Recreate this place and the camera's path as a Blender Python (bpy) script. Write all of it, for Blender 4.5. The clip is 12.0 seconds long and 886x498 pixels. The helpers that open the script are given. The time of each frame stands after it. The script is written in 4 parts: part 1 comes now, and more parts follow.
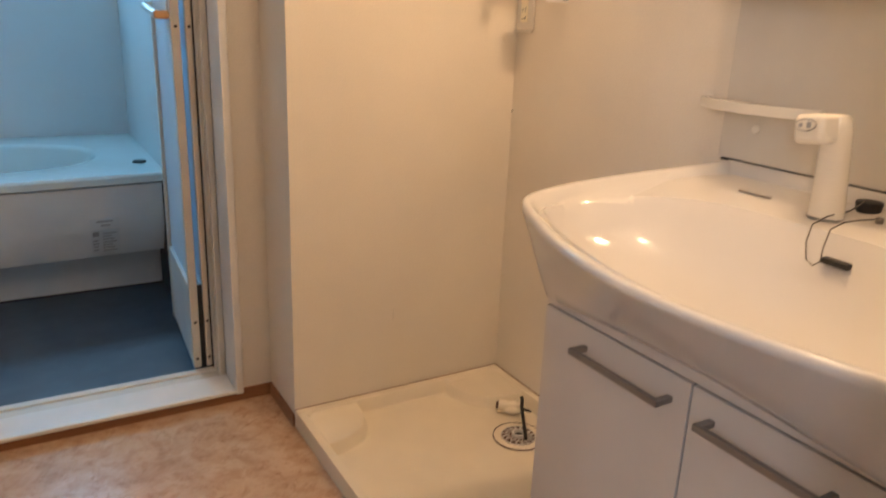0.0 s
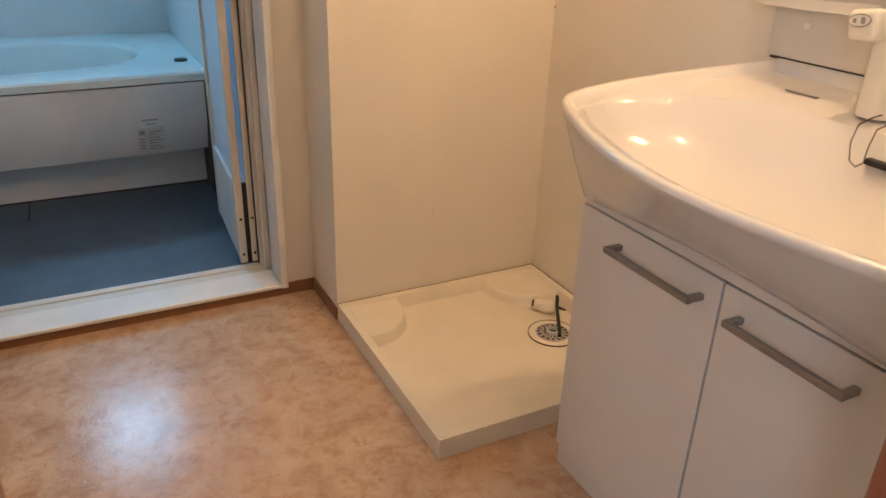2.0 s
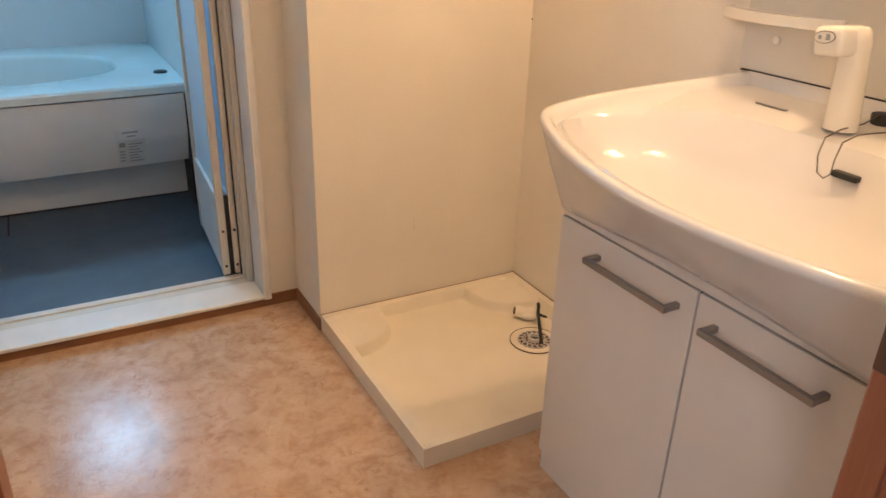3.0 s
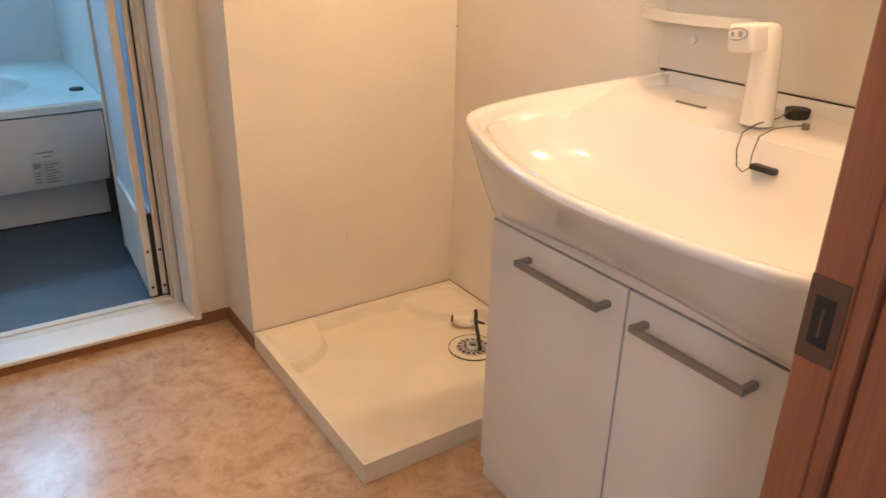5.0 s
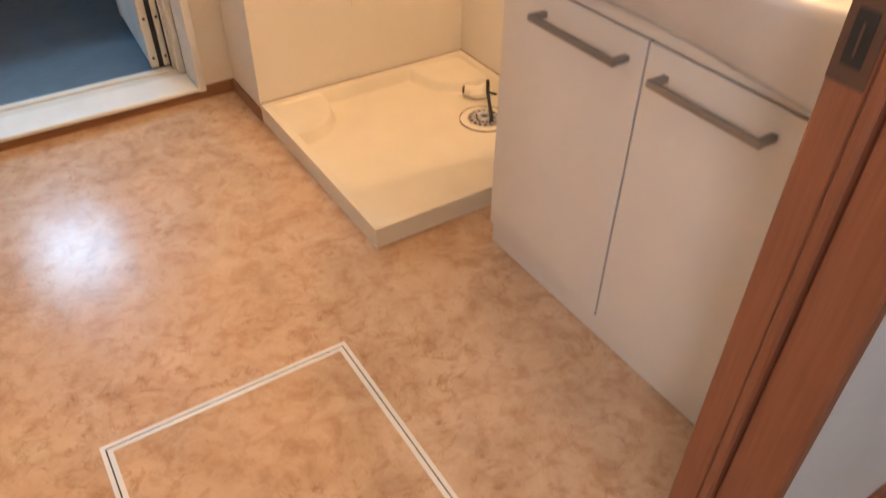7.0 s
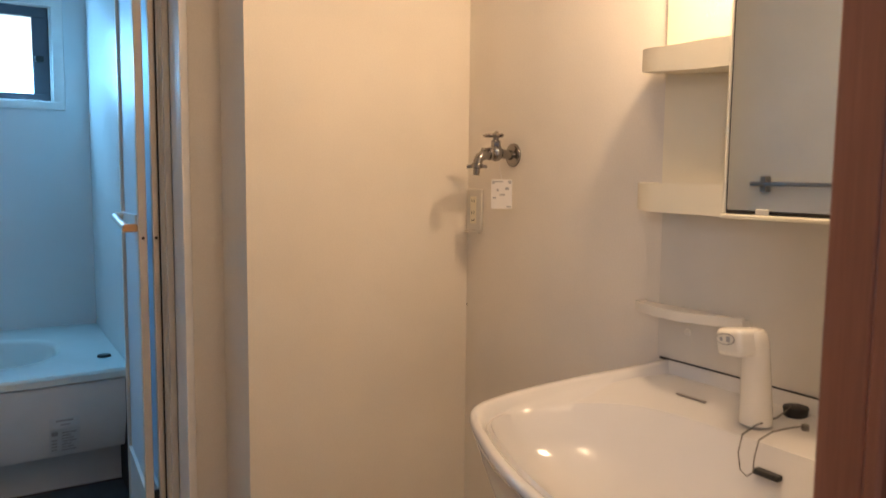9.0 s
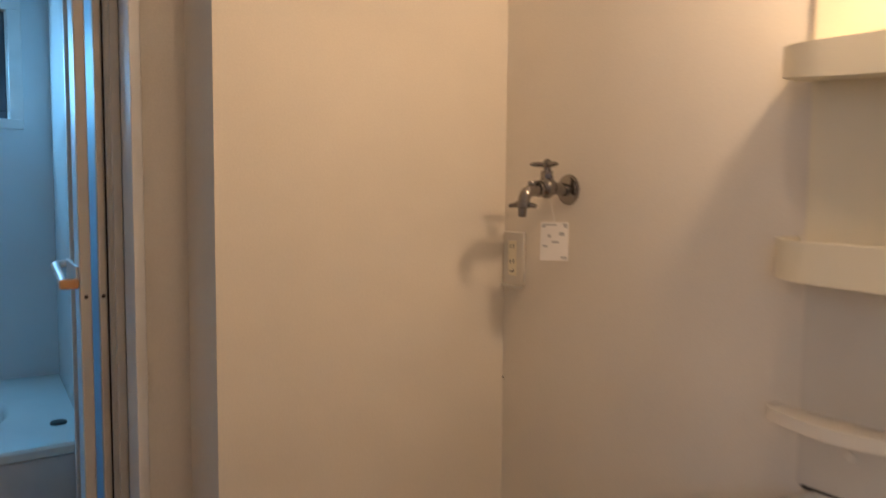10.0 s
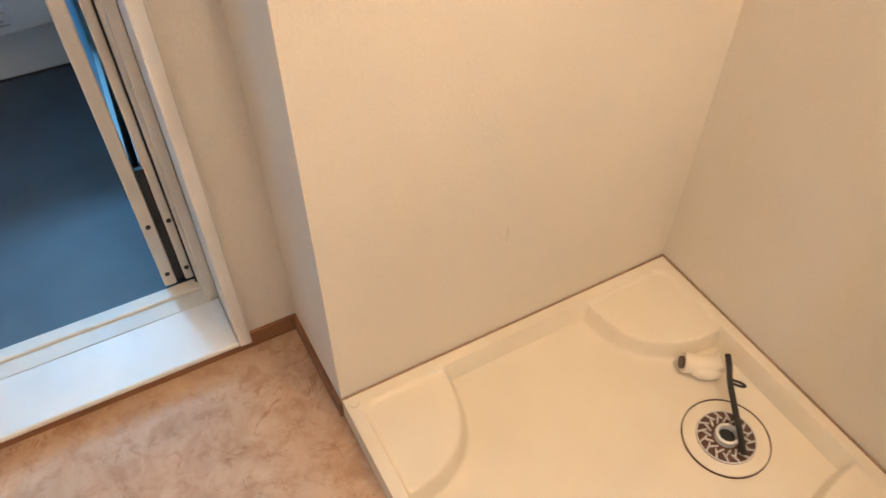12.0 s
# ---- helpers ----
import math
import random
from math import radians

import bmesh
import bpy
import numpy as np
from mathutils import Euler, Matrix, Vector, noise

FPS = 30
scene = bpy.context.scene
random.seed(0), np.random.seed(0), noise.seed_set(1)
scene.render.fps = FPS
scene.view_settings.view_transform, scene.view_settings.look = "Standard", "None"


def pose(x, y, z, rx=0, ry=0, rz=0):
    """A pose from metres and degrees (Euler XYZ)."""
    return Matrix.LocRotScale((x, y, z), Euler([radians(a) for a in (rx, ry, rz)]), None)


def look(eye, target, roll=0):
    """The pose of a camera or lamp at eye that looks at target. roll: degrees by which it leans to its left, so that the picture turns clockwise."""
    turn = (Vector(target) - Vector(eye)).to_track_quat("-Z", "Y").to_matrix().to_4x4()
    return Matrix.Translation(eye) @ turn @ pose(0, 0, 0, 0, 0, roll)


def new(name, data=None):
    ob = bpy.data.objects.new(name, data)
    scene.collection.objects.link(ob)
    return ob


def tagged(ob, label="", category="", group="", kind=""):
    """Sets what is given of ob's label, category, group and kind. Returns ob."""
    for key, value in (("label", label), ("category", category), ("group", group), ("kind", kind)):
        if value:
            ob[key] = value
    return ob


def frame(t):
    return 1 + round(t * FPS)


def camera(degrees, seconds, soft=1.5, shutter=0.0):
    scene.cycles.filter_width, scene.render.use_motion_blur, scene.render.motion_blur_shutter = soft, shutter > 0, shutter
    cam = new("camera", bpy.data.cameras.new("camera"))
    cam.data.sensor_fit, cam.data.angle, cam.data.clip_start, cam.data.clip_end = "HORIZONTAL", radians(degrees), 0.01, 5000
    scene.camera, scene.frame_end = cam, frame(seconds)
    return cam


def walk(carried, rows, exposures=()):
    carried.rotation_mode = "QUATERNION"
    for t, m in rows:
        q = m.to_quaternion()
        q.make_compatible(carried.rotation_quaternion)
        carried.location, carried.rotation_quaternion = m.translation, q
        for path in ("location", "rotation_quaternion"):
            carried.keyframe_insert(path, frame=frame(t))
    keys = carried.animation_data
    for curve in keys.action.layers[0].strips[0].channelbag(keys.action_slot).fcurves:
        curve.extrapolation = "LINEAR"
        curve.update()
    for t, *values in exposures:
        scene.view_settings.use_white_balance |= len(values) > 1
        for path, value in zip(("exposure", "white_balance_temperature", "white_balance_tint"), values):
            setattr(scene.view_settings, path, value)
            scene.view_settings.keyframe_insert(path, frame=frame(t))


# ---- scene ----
PATH = [
    (0, (-1.198, -1.693, 1.062), (-0.231, -0.048, 0.462), 2.3),
    (0.5, (-1.208, -1.689, 1.05), (-0.319, -0.051, 0.326), 2.3),
    (1, (-1.199, -1.697, 1.056), (-0.348, -0.076, 0.25), 2.0),
    (1.5, (-1.202, -1.711, 1.064), (-0.365, -0.1, 0.226), 2.0),
    (2, (-1.211, -1.717, 1.063), (-0.373, -0.11, 0.216), 1.9),
    (2.5, (-1.23, -1.722, 1.079), (-0.378, -0.121, 0.233), 2.0),
    (3, (-1.219, -1.729, 1.085), (-0.335, -0.141, 0.251), 1.8),
    (5, (-1.195, -1.724, 1.069), (-0.167, -0.206, 0.269), 1.4),
    (5.5, (-1.187, -1.726, 1.0), (-0.154, -0.218, 0.186), 1.3),
    (6, (-1.195, -1.721, 0.951), (-0.221, -0.328, -0.103), 1.2),
    (6.5, (-1.185, -1.722, 0.955), (-0.331, -0.448, -0.33), 0.9),
    (6.7, (-1.185, -1.721, 0.974), (-0.353, -0.466, -0.341), 0.8),
    (8.3, (-1.201, -1.78, 1.166), (-0.205, -0.141, 0.599), 1.2),
    (8.5, (-1.195, -1.778, 1.166), (-0.172, -0.108, 0.761), 1.3),
    (9, (-1.18, -1.752, 1.182), (-0.123, -0.065, 0.991), 0.6),
    (9.5, (-1.117, -1.616, 1.173), (-0.054, 0.072, 1.034), 0.6),
    (10, (-0.991, -1.324, 1.235), (0.067, 0.367, 1.083), 0.5),
    (10.5, (-0.927, -1.08, 1.334), (0.087, 0.627, 1.09), 0.4),
    (11, (-0.866, -0.971, 1.201), (0.09, 0.669, 0.571), 0.3),
    (11.5, (-0.821, -0.803, 1.017), (-0.054, 0.601, -0.183), 0.2),
    (12, (-0.797, -0.616, 1.044), (-0.14, 0.586, -0.413), -0.0),
]
EXPOSURES = [(0.0, 0.45, 6800, 9), (1.5, 0.55, 6900, 9), (2.5, 0.7, 6900, 9), (3.0, 0.8, 6900, 9), (5.5, 0.9, 7000, 11), (6.0, 0.85, 7300, 11), (6.5, 1.28, 7700, 13), (6.7, 1.28, 7700, 13), (7.6, 0.75, 7100, 11), (8.5, 0.52, 6350, 8), (9.0, 0.05, 6250, 8), (9.5, -0.16, 6300, 9), (10.0, -0.37, 6200, 9), (10.5, -0.08, 6300, 8), (11.0, 0.14, 6550, 7), (11.5, 0.67, 6700, 7), (12.0, 1.22, 6000, 4)]
SOFT = 1.5
cam = camera(61.9, 12.0, soft=SOFT, shutter=0.5)
walk(cam, [(t, look(eye, target, roll)) for t, eye, target, roll in PATH], EXPOSURES)

# ---- light, sky, exposure ----
VANITY_LAMP_W = 11.0
CEILING_LAMP_W = 7.0
HALL_DAYLIGHT_W = 10.0
BATH_WINDOW_W = 11.6
WARM = (1.0, 0.665, 0.395)
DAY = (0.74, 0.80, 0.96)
BLUE = (0.19, 0.55, 0.95)

world = bpy.data.worlds.new("sky")
scene.world = world
world.use_nodes = True
wn = world.node_tree.nodes
sky = wn.new("ShaderNodeTexSky")
sky.sky_type = "NISHITA"
sky.sun_disc = False
sky.sun_elevation, sky.sun_rotation = radians(45), radians(120)
wn["Background"].inputs["Strength"].default_value = 0.12
world.node_tree.links.new(sky.outputs[0], wn["Background"].inputs["Color"])

sun_data = bpy.data.lights.new("sun", "SUN")
sun_data.energy, sun_data.angle, sun_data.color = 2.0, radians(0.5), (1, 0.95, 0.88)
sun = new("sun", sun_data)
sun.matrix_world = look((9, 1, 8), (0, 0, 0))


def area(name, eye, target, w, h, watts, color):
    d = bpy.data.lights.new(name, "AREA")
    d.shape, d.size, d.size_y, d.energy, d.color = "RECTANGLE", w, h, watts, color
    ob = new(name, d)
    ob.matrix_world = look(eye, target)
    return ob


area("bath_window_light", (-1.16, 2.03, 1.69), (-1.16, 0.0, 1.0), 0.42, 0.34, BATH_WINDOW_W, BLUE)
# daylight from the hall, let in by an added, unseen window
area("hall_daylight", (-2.47, -2.80, 1.62), (0.0, -0.4, 0.8), 0.40, 0.80, HALL_DAYLIGHT_W, DAY)


def bulb(name, at, radius, watts, color):
    d = bpy.data.lights.new(name, "POINT")
    d.shadow_soft_size, d.energy, d.color = radius, watts, color
    ob = new(name, d)
    ob.location = at
    return ob


bulb("vanity_bulb", (-0.145, -0.93, 1.70), 0.035, VANITY_LAMP_W, WARM)
bulb("ceiling_bulb", (-0.56, -1.00, 2.14), 0.04, CEILING_LAMP_W, WARM)

# ---- materials ----


class Mat:
    """A small node builder round one Principled shader."""

    def __init__(self, name, color, rough=0.5, metal=0.0, spec=0.5):
        self.m = bpy.data.materials.new(name)
        self.m.use_nodes = True
        self.t = self.m.node_tree
        self.n = self.t.nodes
        self.b = self.n["Principled BSDF"]
        self.b.inputs["Base Color"].default_value = (*color, 1)
        self.b.inputs["Roughness"].default_value = rough
        self.b.inputs["Metallic"].default_value = metal
        self.b.inputs["Specular IOR Level"].default_value = spec
        self.co = self.n.new("ShaderNodeTexCoord").outputs["Object"]
        self.height = None

    def link(self, a, b):
        self.t.links.new(a, b)

    def noise(self, scale, detail=4, rough=0.5, stretch=(1, 1, 1), distortion=0.0):
        mp = self.n.new("ShaderNodeMapping")
        mp.inputs["Scale"].default_value = stretch
        self.link(self.co, mp.inputs[0])
        x = self.n.new("ShaderNodeTexNoise")
        x.inputs["Scale"].default_value, x.inputs["Detail"].default_value = scale, detail
        x.inputs["Roughness"].default_value, x.inputs["Distortion"].default_value = rough, distortion
        self.link(mp.outputs[0], x.inputs["Vector"])
        return x.outputs["Fac"]

    def ramp(self, fac, stops):
        r = self.n.new("ShaderNodeValToRGB")
        e = r.color_ramp.elements
        while len(e) < len(stops):
            e.new(0.5)
        for el, (p, c) in zip(e, stops):
            el.position, el.color = p, (*c, 1)
        self.link(fac, r.inputs[0])
        return r.outputs[0]

    def mix(self, a, b, fac, kind="MIX"):
        x = self.n.new("ShaderNodeMix")
        x.data_type, x.blend_type = "RGBA", kind
        for sock, v in ((x.inputs[0], fac), (x.inputs[6], a), (x.inputs[7], b)):
            if hasattr(v, "default_value"):
                self.link(v, sock)
            elif isinstance(v, tuple):
                sock.default_value = (*v, 1)
            else:
                sock.default_value = v
        return x.outputs[2]

    def color(self, sock):
        self.link(sock, self.b.inputs["Base Color"])
        return self

    def rough(self, fac, lo, hi):
        r = self.n.new("ShaderNodeMapRange")
        r.inputs["To Min"].default_value, r.inputs["To Max"].default_value = lo, hi
        self.link(fac, r.inputs[0])
        self.link(r.outputs[0], self.b.inputs["Roughness"])
        return self

    def bump(self, fac, strength, dist=0.001):
        bp = self.n.new("ShaderNodeBump")
        bp.inputs["Strength"].default_value, bp.inputs["Distance"].default_value = strength, dist
        self.link(fac, bp.inputs["Height"])
        if self.height:
            self.link(self.height, bp.inputs["Normal"])
        self.height = bp.outputs[0]
        self.link(self.height, self.b.inputs["Normal"])
        return self


def plain(name, color, rough, metal=0.0, spread=0.06, scale=9.0, fine=400.0, relief=0.05, spec=0.5):
    """A surface with faint mottling, uneven gloss and fine relief."""
    k = Mat(name, color, rough, metal, spec)
    lo = tuple(c * (1 - spread) for c in color)
    hi = tuple(min(1, c * (1 + spread)) for c in color)
    k.color(k.ramp(k.noise(scale, 5), [(0.3, lo), (0.7, hi)]))
    k.rough(k.noise(scale * 3, 4), max(0.02, rough - 0.06), min(1, rough + 0.08))
    if relief:
        k.bump(k.noise(fine, 2), relief, 0.0005)
    return k.m


def wallpaper(name, color):
    k = Mat(name, color, 0.75)
    lo, hi = tuple(c * 0.93 for c in color), tuple(min(1, c * 1.04) for c in color)
    big = k.ramp(k.noise(2.2, 5), [(0.3, lo), (0.7, hi)])
    fine = k.ramp(k.noise(260, 3), [(0.3, (0.95,) * 3), (0.7, (1, 1, 1))])
    k.color(k.mix(big, fine, 1.0, "MULTIPLY"))
    k.bump(k.noise(240, 3, 0.6), 0.35, 0.0012)
    k.bump(k.noise(60, 2), 0.12, 0.002)
    return k.m


def vinyl_floor():
    k = Mat("marbled_vinyl", (0.55, 0.36, 0.22), 0.28, spec=0.15)
    base = k.ramp(k.noise(8.0, 9, 0.68, distortion=0.8), [(0.32, (0.47, 0.305, 0.20)), (0.5, (0.57, 0.39, 0.268)), (0.7, (0.65, 0.47, 0.34))])
    veins = k.noise(15, 7, 0.62, distortion=0.9)
    v = k.ramp(veins, [(0.465, (1, 1, 1)), (0.5, (0.68, 0.57, 0.49)), (0.535, (1, 1, 1))])
    patch = k.ramp(k.noise(3.2, 3), [(0.42, (0, 0, 0)), (0.6, (1, 1, 1))])
    broken = k.ramp(k.noise(34, 3), [(0.45, (0, 0, 0)), (0.62, (1, 1, 1))])
    c = k.mix(base, k.mix(base, v, 1.0, "MULTIPLY"), k.mix(patch, broken, 1.0, "MULTIPLY"))
    mid = k.ramp(k.noise(24, 7, 0.65, distortion=0.5), [(0.36, (0.84, 0.77, 0.71)), (0.52, (1, 1, 1)), (0.7, (1.0, 0.98, 0.94))])
    c = k.mix(c, mid, 1.0, "MULTIPLY")
    specks = k.ramp(k.noise(60, 5, 0.75), [(0.61, (1, 1, 1)), (0.72, (0.62, 0.47, 0.38))])
    k.color(k.mix(c, specks, 0.75, "MULTIPLY"))
    k.rough(k.noise(7, 5), 0.13, 0.22)
    k.bump(k.noise(45, 4, 0.55, distortion=1.4), 0.22, 0.002)
    k.bump(k.noise(120, 3, distortion=0.8), 0.18, 0.001)
    k.bump(k.noise(7, 2), 0.1, 0.004)
    return k.m


def wood(name, dark, light, rough=0.35, axis=(14, 14, 0.8)):
    k = Mat(name, light, rough)
    g = k.noise(3.0, 6, 0.6, axis, 0.6)
    f = k.noise(22, 4, 0.6, axis)
    c = k.ramp(g, [(0.3, dark), (0.7, light)])
    k.color(k.mix(c, k.ramp(f, [(0.3, (0.8,) * 3), (0.7, (1, 1, 1))]), 1.0, "MULTIPLY"))
    k.rough(g, rough - 0.05, rough + 0.1)
    k.bump(f, 0.12, 0.0006)
    return k.m


def bath_panel(name, color, rough=0.25):
    """Laminated bath wall with a fine embossed grain running across."""
    k = Mat(name, color, rough)
    big = k.ramp(k.noise(2.5, 4), [(0.3, tuple(c * 0.95 for c in color)), (0.7, color)])
    k.color(big)
    k.bump(k.noise(9, 5, 0.55, (1, 1.0, 9), 0.8), 0.05, 0.00012)
    k.rough(k.noise(3, 2), rough - 0.02, rough + 0.02)
    return k.m


def glass(name, color, rough, through_amount=1.0):
    k = Mat(name, color, rough)
    k.b.inputs["Transmission Weight"].default_value = through_amount
    k.b.inputs["IOR"].default_value = 1.45
    k.bump(k.noise(90, 3), 0.3, 0.001)
    return k.m


M = dict(
    wall=wallpaper("cream_wallpaper", (0.835, 0.775, 0.685)),
    hallwall=wallpaper("pale_hall_wallpaper", (0.74, 0.73, 0.72)),
    ceiling=wallpaper("ceiling_paper", (0.8, 0.79, 0.76)),
    floor=vinyl_floor(),
    base=wood("brown_baseboard_wood", (0.26, 0.115, 0.055), (0.36, 0.17, 0.085), 0.4, (1.5, 1.5, 12)),
    jamb=wood("red_brown_door_wood", (0.27, 0.090, 0.043), (0.34, 0.122, 0.062), 0.38, (12, 12, 0.6)),
    hallfloor=wood("hall_floor_wood", (0.2, 0.1, 0.05), (0.33, 0.18, 0.09), 0.3, (1, 12, 12)),
    white=plain("white_painted_trim", (0.80, 0.78, 0.75), 0.35, relief=0.04),
    cream=plain("cream_powder_coated_metal", (0.69, 0.65, 0.58), 0.4, relief=0.03),
    alu=plain("pale_aluminium", (0.74, 0.73, 0.72), 0.4, 0.2, relief=0.02),
    dark=plain("black_rubber", (0.018, 0.017, 0.016), 0.5, relief=0.1),
    shadowgap=plain("dark_joint_and_gap_shade", (0.03, 0.024, 0.02), 0.7, relief=0.0),
    # brown of the contact shadow along the pan
    joint=plain("contact_shade_brown", (0.34, 0.22, 0.14), 0.6, relief=0.0),
    screw=plain("dark_screw_metal", (0.06, 0.05, 0.045), 0.4, 0.8, relief=0.0),
    pan=plain("ivory_moulded_plastic", (0.84, 0.765, 0.635), 0.34, spread=0.03, relief=0.12, fine=900),
    # base darkened to hold the chrome's reflection of a dark room
    chrome=plain("chrome_dark_reflection", (0.28, 0.262, 0.25), 0.09, 1.0, relief=0.0),
    handle=plain("grey_satin_metal", (0.33, 0.305, 0.285), 0.38, 0.75, relief=0.02),
    cab=plain("white_cabinet_laminate", (0.70, 0.648, 0.60), 0.42, spread=0.02, relief=0.03),
    ceramic=plain("glossy_white_ceramic", (0.69, 0.67, 0.65), 0.08, spread=0.015, relief=0.0),
    ivory=plain("ivory_plastic", (0.87, 0.80, 0.63), 0.33, spread=0.02, relief=0.03),
    faucet=plain("white_tap_plastic", (0.82, 0.775, 0.69), 0.22, spread=0.02, relief=0.0),
    splash=plain("pale_grey_panel", (0.73, 0.685, 0.61), 0.22, spread=0.03, relief=0.02),
    tub=plain("white_tub_acrylic", (0.69, 0.76, 0.75), 0.16, spread=0.02, relief=0.0),
    apron=plain("white_apron_panel", (0.72, 0.73, 0.73), 0.3, spread=0.03, relief=0.03),
    bathwall=bath_panel("white_bath_panel", (0.74, 0.76, 0.76)),
    bathfloor=plain("slate_blue_bath_floor", (0.068, 0.088, 0.114), 0.5, spread=0.12, relief=0.35, fine=160),
    paper=plain("paper_label", (0.72, 0.69, 0.66), 0.6, relief=0.02),
    ink=plain("grey_print", (0.34, 0.34, 0.35), 0.6, relief=0.0),
    redink=plain("red_print", (0.5, 0.16, 0.1), 0.6, relief=0.0),
    blueink=plain("pale_blue_print", (0.42, 0.55, 0.62), 0.5, relief=0.0),
    sticker=plain("clear_film_label", (0.66, 0.69, 0.70), 0.3, relief=0.0),
    winframe=plain("dark_bronze_aluminium", (0.10, 0.115, 0.14), 0.4, 0.5, relief=0.02),
    strike=plain("dark_bronze_plate", (0.11, 0.055, 0.035), 0.5, 0.1, relief=0.03),
    # warm orange light is put into the cap's colour
    plug=plain("orange_lit_plastic", (0.6, 0.33, 0.14), 0.4, relief=0.0),
)
mm = Mat("mirror_glass", (0.80, 0.86, 0.90), 0.02, 1.0)
mm.rough(mm.noise(5, 3), 0.01, 0.035)
M["mirror"] = mm.m
M["frost"] = glass("frosted_door_sheet", (0.80, 0.90, 0.97), 0.5, 0.35)
M["pane"] = glass("frosted_window_glass", (0.95, 0.98, 1.0), 0.6, 1.0)
gl = bpy.data.materials.new("window_daylight")
gl.use_nodes = True
gl.node_tree.nodes.remove(gl.node_tree.nodes["Principled BSDF"])
em = gl.node_tree.nodes.new("ShaderNodeEmission")
em.inputs[0].default_value, em.inputs[1].default_value = (0.72, 0.90, 1.0, 1), 3.4
gl.node_tree.links.new(em.outputs[0], gl.node_tree.nodes["Material Output"].inputs[0])
M["glow"] = gl
lampm = bpy.data.materials.new("lamp_cover")
lampm.use_nodes = True
lb = lampm.node_tree.nodes["Principled BSDF"]
lb.inputs["Base Color"].default_value = (0.9, 0.85, 0.75, 1)
lb.inputs["Emission Color"].default_value = (1.0, 0.75, 0.48, 1)
lb.inputs["Emission Strength"].default_value = 5.0
M["lamp"] = lampm

# ---- mesh helpers ----


def thing(name, at=(0, 0, 0), label="", category="", group="", kind=""):
    ob = new(name)
    ob.location = at
    ob.empty_display_size = 0.05
    return tagged(ob, label, category, group, kind)


def part(name, bm, material, parent=None, label="", smooth=False, kind="", category="", group=""):
    """Links a bmesh, given in world places, as ONE mesh object, under a thing or on its own."""
    me = bpy.data.meshes.new(name)
    bmesh.ops.recalc_face_normals(bm, faces=bm.faces[:])
    bm.to_mesh(me)
    bm.free()
    if material:
        me.materials.append(material)
    if smooth:
        for p in me.polygons:
            p.use_smooth = True
        me.set_sharp_from_angle(angle=radians(40))
    ob = new(name, me)
    if parent:
        at = Vector((0, 0, 0))
        p = parent
        while p:
            at += p.location
            p = p.parent
        ob.parent = parent
        me.transform(Matrix.Translation(-at))
    return tagged(ob, label, category, group, kind)


def add_box(bm, a, b, bevel=0.0, seg=2):
    (x0, y0, z0), (x1, y1, z1) = a, b
    m = Matrix.LocRotScale(((x0 + x1) / 2, (y0 + y1) / 2, (z0 + z1) / 2), None, (abs(x1 - x0), abs(y1 - y0), abs(z1 - z0)))
    r = bmesh.ops.create_cube(bm, size=1, matrix=m)
    if bevel:
        es = {e for v in r["verts"] for e in v.link_edges}
        bmesh.ops.bevel(bm, geom=list(es), offset=bevel, segments=seg, profile=0.5, affect="EDGES")
    return bm


def box(a, b, bevel=0.0, seg=2):
    return add_box(bmesh.new(), a, b, bevel, seg)


def add_cyl(bm, p, q, r0, r1=None, seg=24, bevel=0.0):
    """A closed round bar from p to q."""
    p, q = Vector(p), Vector(q)
    r1 = r0 if r1 is None else r1
    turn = (q - p).to_track_quat("Z", "Y").to_matrix().to_4x4()
    m = Matrix.Translation((p + q) / 2) @ turn
    r = bmesh.ops.create_cone(bm, cap_ends=True, segments=seg, radius1=r0, radius2=r1, depth=(q - p).length, matrix=m)
    if bevel:
        es = {e for v in r["verts"] for e in v.link_edges if any(len(f.verts) > 4 for f in e.link_faces)}
        bmesh.ops.bevel(bm, geom=list(es), offset=bevel, segments=2, profile=0.5, affect="EDGES")
    return bm


def cyl(p, q, r0, r1=None, seg=24, bevel=0.0):
    return add_cyl(bmesh.new(), p, q, r0, r1, seg, bevel)


def add_tube(bm, pts, r, seg=10):
    """A bent wire or hose through the points, smoothed, with closed ends."""
    pts = [Vector(p) for p in pts]
    fine = []
    for i in range(len(pts) - 1):
        p0, p1, p2, p3 = pts[max(i - 1, 0)], pts[i], pts[i + 1], pts[min(i + 2, len(pts) - 1)]
        for k in range(6):
            t = k / 6
            fine.append(0.5 * ((2 * p1) + (p2 - p0) * t + (2 * p0 - 5 * p1 + 4 * p2 - p3) * t * t + (3 * p1 - p0 - 3 * p2 + p3) * t ** 3))
    fine.append(pts[-1])
    rings = []
    side = Vector((0.31, 0.17, 0.93))
    for i, p in enumerate(fine):
        d = (fine[min(i + 1, len(fine) - 1)] - fine[max(i - 1, 0)]).normalized()
        u = (side - d * side.dot(d)).normalized()
        side = u
        w = d.cross(u)
        rings.append([bm.verts.new(p + (u * math.cos(a) + w * math.sin(a)) * r) for a in (2 * math.pi * k / seg for k in range(seg))])
    for a, b in zip(rings, rings[1:]):
        for k in range(seg):
            bm.faces.new((a[k], a[(k + 1) % seg], b[(k + 1) % seg], b[k]))
    bm.faces.new(rings[0])
    bm.faces.new(rings[-1])
    return bm


